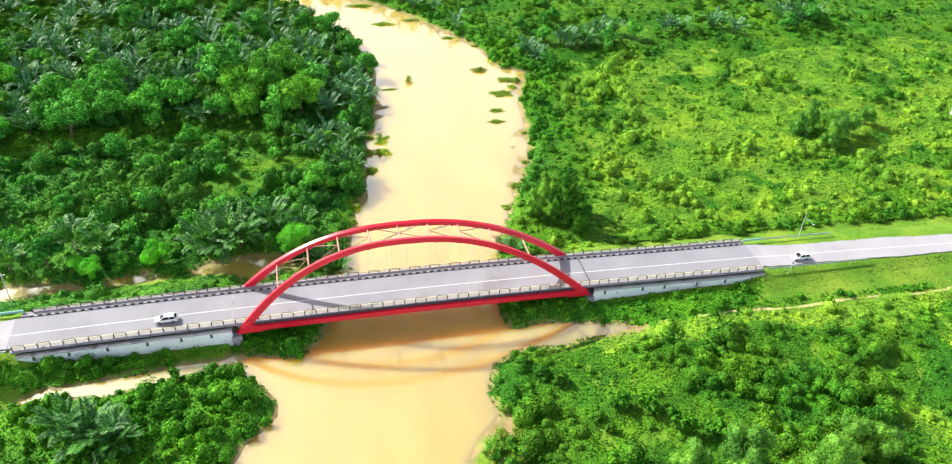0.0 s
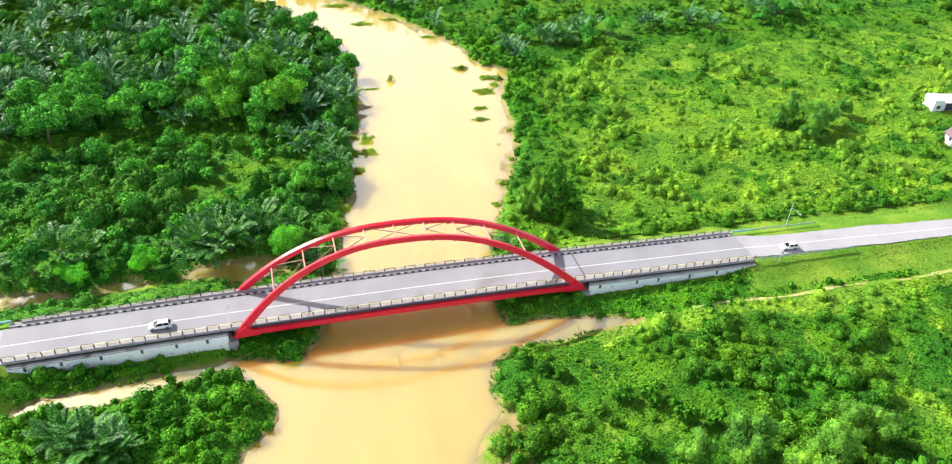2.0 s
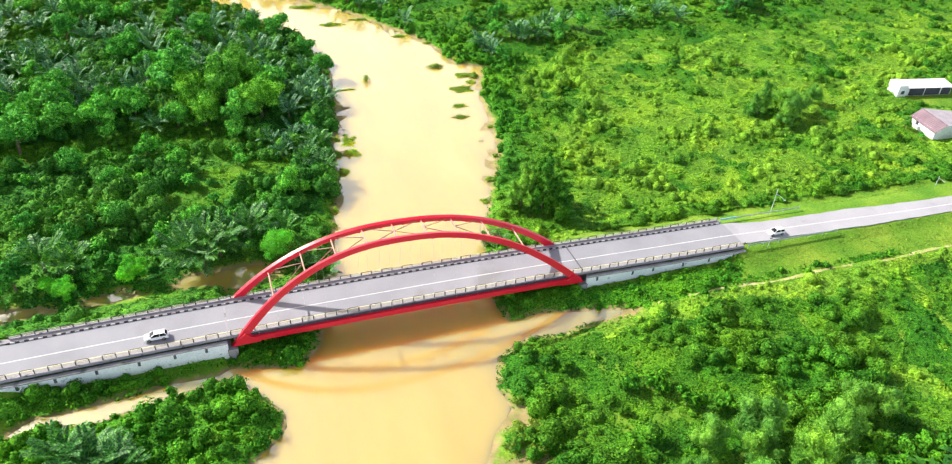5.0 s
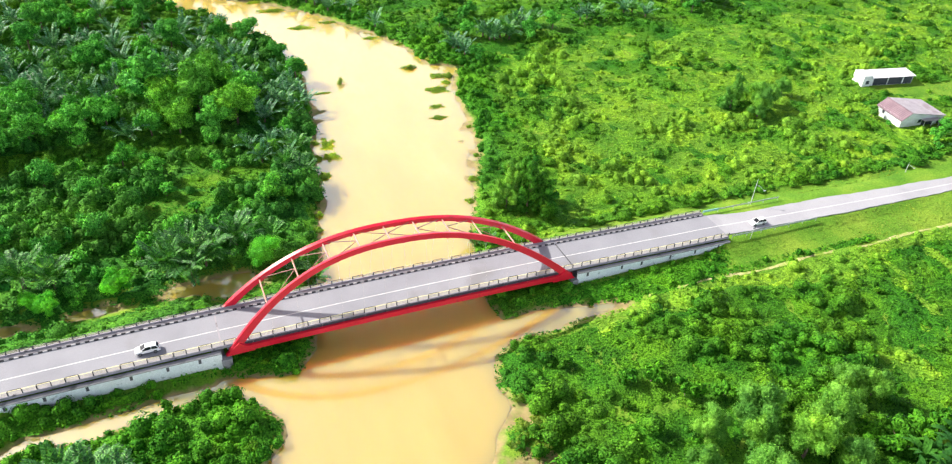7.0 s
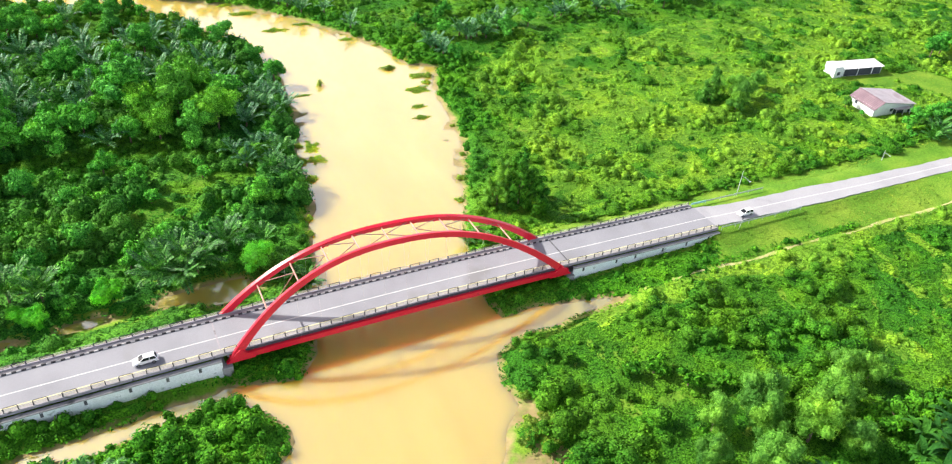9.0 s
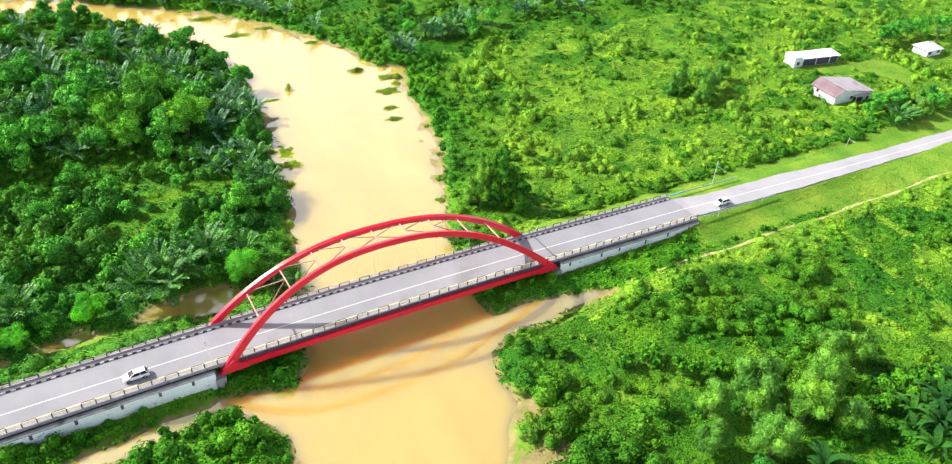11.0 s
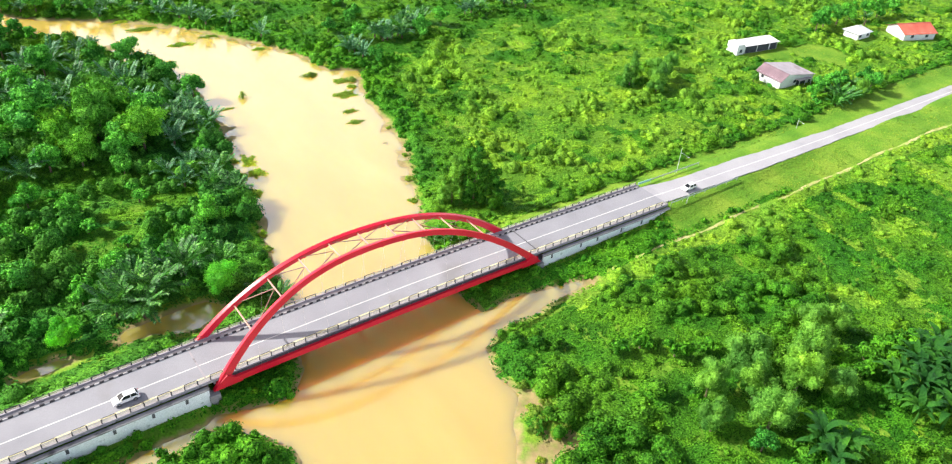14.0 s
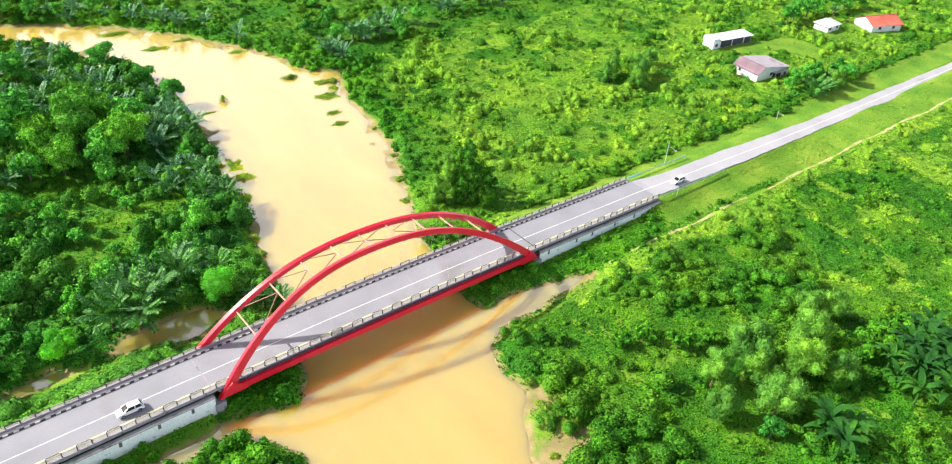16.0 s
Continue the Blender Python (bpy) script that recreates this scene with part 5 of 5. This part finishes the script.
# trees at the far end of the bend
for x, y, k, s in ((-21, 201, 0, 0.8), (-13, 197, 1, 0.7), (-31, 208, 2, 0.8), (-5, 193, 1, 0.55), (-44, 215, 0, 0.8)):
    free(x, y, 3)
    plant(T_tall[k], x, y, s, R.uniform(0, 360))
# swamp palms along the far bank of the bend
line = [(44, 130), (31, 154), (20, 169), (8, 181), (-3, 189), (-23, 200), (-45, 214), (-70, 224), (-100, 230)]
for (xa, ya), (xb, yb) in zip(line, line[1:]):
    k = int(math.hypot(xb - xa, yb - ya) / 5.0) + 1
    for i in range(k):
        t = (i + R.random()) / k
        x, y = xa + (xb - xa) * t + R.uniform(0, 5), ya + (yb - ya) * t + R.uniform(1, 7)
        if water_gap(x, y) > 0.8 and free(x, y, 2.6):
            plant(R.choice(P_nipa), x, y, R.uniform(0.8, 1.15), R.uniform(0, 360))
# thin palm at the right bank behind the bridge
plant(P_green[2], 22.5, 14.5, 0.66, 40)
plant(P_green[1], 25.5, 13.0, 0.5, 140)

# reeds and grass clumps in the mud of both banks
for x, y, s in ((48.5, 116, 0.8), (50.5, 102, 0.8), (47.5, 98, 0.7), (43.5, 68, 0.45), (39, 52, 0.5), (33, 41, 0.7), (28.5, 32, 0.6), (-1.5, 71, 0.6), (-2.5, 63, 0.65), (-5.5, 52, 0.55), (-8.5, 37, 0.6), (-10.5, 31, 0.6), (11.5, -33, 0.55), (9.5, -38, 0.5), (7, -42, 0.6), (11.5, -45, 0.45)):
    plant(T_reed, x, y, s, R.uniform(0, 360))
for x, y, q in ((12.5, -38.6, 0.7), (8.2, -40.4, 0.9), (10.6, -41.6, 0.75), (5.8, -42.2, 0.6), (3.2, -47.6, 0.45), (11.0, -50.2, 0.8), (15.5, -34.6, 0.7), (9.5, -45.2, 0.55)):
    plant(T_reed, x, y, q, R.uniform(0, 360))
for p in T_round + T_tall + T_big + T_bush + T_light + T_bank + T_near + [T_fresh, T_bamboo, T_plume, T_reed] + P_nipa + P_green + P_wide + P_coco + B_ban:
    drop_proto(p)

# ---------------- floating weed islets ----------------
for i, (x, y, a, b, h) in enumerate(((40, 111, 2.6, 1.5, 1.3), (43, 94, 4.2, 2.4, 0.5), (37, 76, 2.6, 1.2, 0.35), (39, 83, 2.0, 1.3, 0.3), (1.5, 70, 2.0, 3.0, 0.6), (1, 63, 2.4, 2.0, 0.5), (-3, 54, 1.6, 2.2, 0.9),
                                     (13.5, 154, 4.0, 2.0, 0.3), (34.5, 139, 3.0, 1.6, 0.4), (24.5, 157, 3.4, 1.4, 0.3), (3, 183.5, 4.0, 1.6, 0.7), (43.5, 131, 2.2, 1.2, 0.7), (50, 120, 4.6, 2.2, 0.5), (7, 173, 5, 2.0, 0.8), (15.2, 106, 1.1, 0.9, 2.2), (8.5, 101, 2.6, 0.5, 0.15), (47, 103, 3.0, 2.0, 0.6), (45, 66, 1.4, 2.5, 0.4), (43, 52, 1.6, 1.2, 0.4), (36, 38, 1.8, 1.2, 0.3))):
    g = np.random.default_rng(500 + i)
    n = int(110 * a * b) + 110
    q, t = np.sqrt(g.uniform(0, 1, n)), g.uniform(0, 2 * math.pi, n)
    wob2 = 0.15 + 1.3 * value_noise(np.cos(t) * 2.2 + 7 * i, np.sin(t) * 2.2, 0.6, 9)
    lx, ly = a * q * wob2 * np.cos(t) + g.normal(0, 0.18, n), b * q * wob2 * np.sin(t) + g.normal(0, 0.12, n)
    lz = 0.05 + h * (0.45 if h < 1 else 1) * (1 - q ** 2) * g.uniform(0.5, 1.1, n)
    V, Q = leaf_cards(np.stack([lx, ly, lz], 1), np.tile([-0.25, 0.2, 1.0], (n, 1)), g.uniform(0.2, 0.36, n), g, 0.25)
    e = tagged(empty("weed_islet", x, y, WATER), "small islet of green water weed in the muddy river", "water plants", group="weed islets")
    me = array_mesh("weed_leaves", V, Q)
    me.materials.append(M["weed"])
    ob = new("weed_leaves", me)
    ob.parent = e
    bm = bmesh.new()
    ring = [bm.verts.new((a * 0.35 * math.cos(k * 0.52) * g.uniform(0.6, 1.2), b * 0.35 * math.sin(k * 0.52) * g.uniform(0.8, 1.1), 0.03)) for k in range(12)]
    top = bm.verts.new((0, 0, 0.12 + 0.3 * h))
    for k in range(12):
        bm.faces.new((ring[k], ring[(k + 1) % 12], top))
    part("root_mat", bm, "weed", e)


# ---------------- houses ----------------
def corrugated(bm, quad, ribs, amp=0.05):
    """A ribbed sheet over four corners, ribs running from the first edge to the third."""
    a, b, c, d = [Vector(p) for p in quad]
    n = (b - a).cross(d - a).normalized()
    rows = []
    for k in range(ribs * 2 + 1):
        t = k / (ribs * 2)
        o = n * (amp if k % 2 else -amp)
        rows.append((bm.verts.new(a.lerp(b, t) + o), bm.verts.new(d.lerp(c, t) + o)))
    for p, q in zip(rows, rows[1:]):
        bm.faces.new((p[0], q[0], q[1], p[1]))


def house(x, y, rz, L, W, H, rise, wall_m, roof_m, label, openings, name="house", z=None, shed=False, hang=0.7, ridge=0.0, hip=0.0, back_m=None):
    zz = float(ground_z(np.array([x]), np.array([y]))[0]) if z is None else z
    h = tagged(empty(name, x, y, zz, rz), label, "house")
    t = 0.18
    for s, nm in ((-1, "front"), (1, "back")):
        part("wall", cube((0, s * (W / 2 - t / 2), H / 2 - 0.2), (L, t, H + 0.4)), wall_m, h)
    for s in (-1, 1):
        bm = bmesh.new()
        pr = [(-W / 2 + t, -0.4), (W / 2 - t, -0.4), (W / 2 - t, H), (ridge, H + (0 if shed or hip else rise)), (-W / 2 + t, H)]
        a = [bm.verts.new((s * L / 2, p, q)) for p, q in pr]
        b = [bm.verts.new((s * (L / 2 - t), p, q)) for p, q in pr]
        bm.faces.new(a)
        bm.faces.new(b[::-1])
        for j in range(5):
            bm.faces.new((a[j], a[(j + 1) % 5], b[(j + 1) % 5], b[j]))
        bmesh.ops.recalc_face_normals(bm, faces=bm.faces)
        part("gable", bm, wall_m, h)
    e, f = L / 2 + hang, W / 2 + hang
    if shed:
        bm = bmesh.new()
        corrugated(bm, ((-e, -f, H + 0.1), (e, -f, H + 0.1), (e, f, H + rise), (-e, f, H + rise)), int(L * 1.6))
        part("roof", bm, roof_m, h)
    else:
        top = H + rise + 0.04
        for s in (-1, 1):
            bm = bmesh.new()
            low = H - rise * hang / (W / 2 - s * ridge)
            q = ((-e, s * f, low), (e, s * f, low), (e - hip, ridge, top), (-e + hip, ridge, top))
            corrugated(bm, q, int(L * 1.6))
            corrugated(bm, [(p[0], p[1], p[2] - 0.12) for p in q], int(L * 1.6))
            part("roof", bm, back_m if back_m and s > 0 else roof_m, h, "ribbed metal roof slope")
            if hip:
                bm = bmesh.new()
                for dz in (0, -0.12):
                    bm.faces.new([bm.verts.new(v) for v in ((s * e, -f, low + dz), (s * e, f, low + dz), (s * (e - hip), ridge, top + dz))])
                part("roof", bm, roof_m, h, "hipped end of the metal roof")
        part("ridge_cap", cube((0, ridge, top + 0.05), (2 * (e - hip) + 0.1, 0.4, 0.1), 0.02), roof_m, h)
    # openings are panels on the wall, coloured as the shade inside
    for px, side, w, b0, b1, kind in openings:
        sy = side * (W / 2 + 0.01)
        ob = part(kind, cube((px, sy, (b0 + b1) / 2), (w, 0.1, b1 - b0), 0.01), "dark_inside", h, "flat panel, the dark inside put into its colour")
        part("frame", box(box(bmesh.new(), (px, sy + side * 0.04, b1 + 0.06), (w + 0.2, 0.1, 0.12)), (px, sy + side * 0.04, b0 - 0.06), (w + 0.2, 0.1, 0.12)), "house_white", ob)
    return h


h = house(178.2, 30.2, -96, 10.2, 16.4, 2.9, 1.9, "house_white", "roof_mauve", "white plank house with a wide faded mauve-brown metal roof",
          [(-2.6, -1, 1.0, 1.1, 2.2, "window"), (2.2, 1, 1.0, 1.1, 2.2, "window")], z=-2.0, ridge=-5.4, back_m="roof_grey", hang=0.5)
for px, w, b0, b1, nm in ((-1.0, 1.2, 1.1, 2.2, "window"), (2.2, 4.6, 0.05, 1.9, "porch"), (6.6, 1.0, 0.05, 2.1, "door")):
    ob = part(nm, cube((5.11, px, (b0 + b1) / 2), (0.1, w, b1 - b0), 0.01), "dark_inside", h, "flat panel, the dark inside put into its colour")
    part("frame", cube((5.15, px, b1 + 0.06), (0.1, w + 0.2, 0.12)), "house_white", ob)
part("porch_roof", cube((5.9, 2.6, 2.25), (1.7, 6.4, 0.1), 0.02), "roof_grey", h)
for px in (-0.4, 2.6, 5.6):
    part("porch_post", cube((6.6, px, 0.95), (0.14, 0.14, 2.5), 0.01), "house_white", h)
h = house(191.8, 53.8, -9, 19, 4.6, 2.8, 0.5, "house_white", "roof_pale", "long white shed with a pale metal roof and open dark front",
          [(-3.4, -1, 5.6, 0.0, 2.75, "opening"), (2.6, -1, 5.6, 0.0, 2.75, "opening"), (7.6, -1, 3.4, 0.0, 2.75, "opening")], z=-2.0, shed=True)
part("end_block", cube((-9.2, -0.2, 1.7), (3.2, 5.4, 4.2), 0.05), "house_white", h, "taller white block at the shed's end")
part("end_window", cube((-9.0, -2.92, 1.4), (1.2, 0.1, 1.2), 0.01), "dark_inside", h)
h = house(243.8, 43.2, -2, 8.2, 6.2, 2.6, 1.5, "house_white", "roof_pale", "small white house with a pale hipped metal roof",
          [(-2.5, -1, 1.6, 0.6, 2.0, "window"), (2.5, -1, 1.6, 0.6, 2.0, "window")], z=-2.0, hip=3.6)
house(266, 33, -20, 15, 10, 3.0, 2.2, "house_white", "roof_red", "house with a red metal roof beside the road",
      [(-3.5, -1, 1.4, 1, 2.2, "window"), (3.5, -1, 1.4, 1, 2.2, "window")], z=-2.2)


# ---------------- cars ----------------
def car(x, y, rz, paint, label):
    zz = float(road_z(x))
    sl = math.degrees(math.atan2(float(road_z(x + 1)) - float(road_z(x - 1)), 2))
    c = new("car")
    c.matrix_basis = pose(x, y, zz, 0, -sl, 0) @ pose(0, 0, 0, 0, 0, rz)
    tagged(c, label, "car", group="cars on the road")
    bm = bmesh.new()
    prof = [(-2.1, 0.32), (-2.15, 0.72), (-2.05, 0.98), (-1.25, 1.02), (1.05, 1.0), (1.95, 0.84), (2.15, 0.62), (2.12, 0.3)]
    rows = [[bm.verts.new((px, s * (0.84 - (0.06 if pz < 0.5 or pz > 0.95 else 0)), pz)) for px, pz in prof] for s in (-1, 1)]
    bm.faces.new(rows[0])
    bm.faces.new(rows[1][::-1])
    for j in range(len(prof)):
        bm.faces.new((rows[0][j], rows[0][(j + 1) % len(prof)], rows[1][(j + 1) % len(prof)], rows[1][j]))
    bmesh.ops.recalc_face_normals(bm, faces=bm.faces)
    bmesh.ops.bevel(bm, geom=[e for e in bm.edges if e.calc_face_angle(0) > 0.5], offset=0.06, segments=2, affect="EDGES")
    body = part("body", bm, paint, c)
    lowr = [Vector((px, q * 0.76, 0.99)) for px, q in ((-1.98, -1), (1.15, -1), (1.15, 1), (-1.98, 1))]
    uppr = [Vector((px, q * 0.6, 1.5)) for px, q in ((-1.6, -1), (0.3, -1), (0.3, 1), (-1.6, 1))]
    for j, nm in enumerate(("side_window", "windscreen", "side_window", "rear_window")):
        bm = bmesh.new()
        inn = Vector((-0.4, 0, 1.2))
        a4 = [lowr[j], lowr[(j + 1) % 4], uppr[(j + 1) % 4], uppr[j]]
        vo = [bm.verts.new(v) for v in a4]
        vi = [bm.verts.new(v.lerp(inn, 0.05)) for v in a4]
        bm.faces.new(vo)
        bm.faces.new(vi[::-1])
        for k in range(4):
            bm.faces.new((vo[k], vo[(k + 1) % 4], vi[(k + 1) % 4], vi[k]))
        bmesh.ops.recalc_face_normals(bm, faces=bm.faces)
        part(nm, bm, "car_glass", c, "dark tinted glass")
    part("roof", cube((-0.65, 0, 1.52), (1.95, 1.22, 0.08), 0.035), paint, c)
    for s in (-1, 1):
        part("pillar", sweep(bmesh.new(), [(0.36, s * 0.61, 1.5), (1.16, s * 0.77, 1.0)], 0.09, 0.07), paint, c)
        part("pillar", sweep(bmesh.new(), [(-0.7, s * 0.62, 1.5), (-0.66, s * 0.77, 1.0)], 0.1, 0.06), paint, c)
        part("pillar", sweep(bmesh.new(), [(-1.6, s * 0.61, 1.5), (-1.95, s * 0.77, 1.0)], 0.13, 0.07), paint, c)
        part("headlight", cube((2.08, s * 0.6, 0.7), (0.12, 0.36, 0.16), 0.03), "lamp_clear", c)
        part("tail_light", cube((-2.11, s * 0.66, 0.82), (0.08, 0.24, 0.26), 0.02), "lamp_red", c)
        part("mirror", cube((0.92, s * 0.95, 1.06), (0.14, 0.2, 0.14), 0.03), paint, c)
        for px in (-1.3, 1.32):
            w = part("wheel", sweep(bmesh.new(), [(px, s * 0.66, 0.32), (px, s * 0.86, 0.32)], 0.64, 0.64, sides=18), "tyre", c)
            part("rim", sweep(bmesh.new(), [(px, s * 0.85, 0.32), (px, s * 0.885, 0.32)], 0.4, 0.4, sides=12), "rim", w)
    part("bumper", cube((2.13, 0, 0.42), (0.12, 1.5, 0.2), 0.04), paint, c)
    part("bumper", cube((-2.14, 0, 0.45), (0.12, 1.5, 0.2), 0.04), paint, c)


car(-50.0, YC - 1.9, 180, "car_white", "white compact car driving over the bridge deck")
car(90.0, YC - 2.7, 180, "car_white", "white car on the bridge approach road")

# ---------------- kerb stones ----------------
def kerb(s, a, b, step=0.78):
    k = tagged(empty("kerb", a, YC + s * (KERB + 0.14), 0), "black and white painted kerb stones along the carriageway" if s > 0 else "plain grey concrete kerb stones along the carriageway", "kerb", kind="structure")
    me = {}
    for nm, mt in (("black", "kerb_black"), ("white", "kerb_white")) if s > 0 else (("black", "concrete"), ("white", "concrete")):
        o = part("kerb_stone", cube((step / 2, 0, 0.02), (step - 0.02, 0.28, 0.44), 0.025), mt, k)
        me[nm] = o.data
        if nm == "white":
            o.matrix_basis = pose(step, 0, float(road_z(a + step)))
        else:
            o.matrix_basis = pose(0, 0, float(road_z(a)))
    for i in range(2, int((b - a) / step)):
        x = i * step
        share("kerb_stone", me["white" if i % 2 else "black"], k, pose(x, 0, float(road_z(a + x + step / 2))))


kerb(1, -76, 79)
kerb(-1, -76, 79)
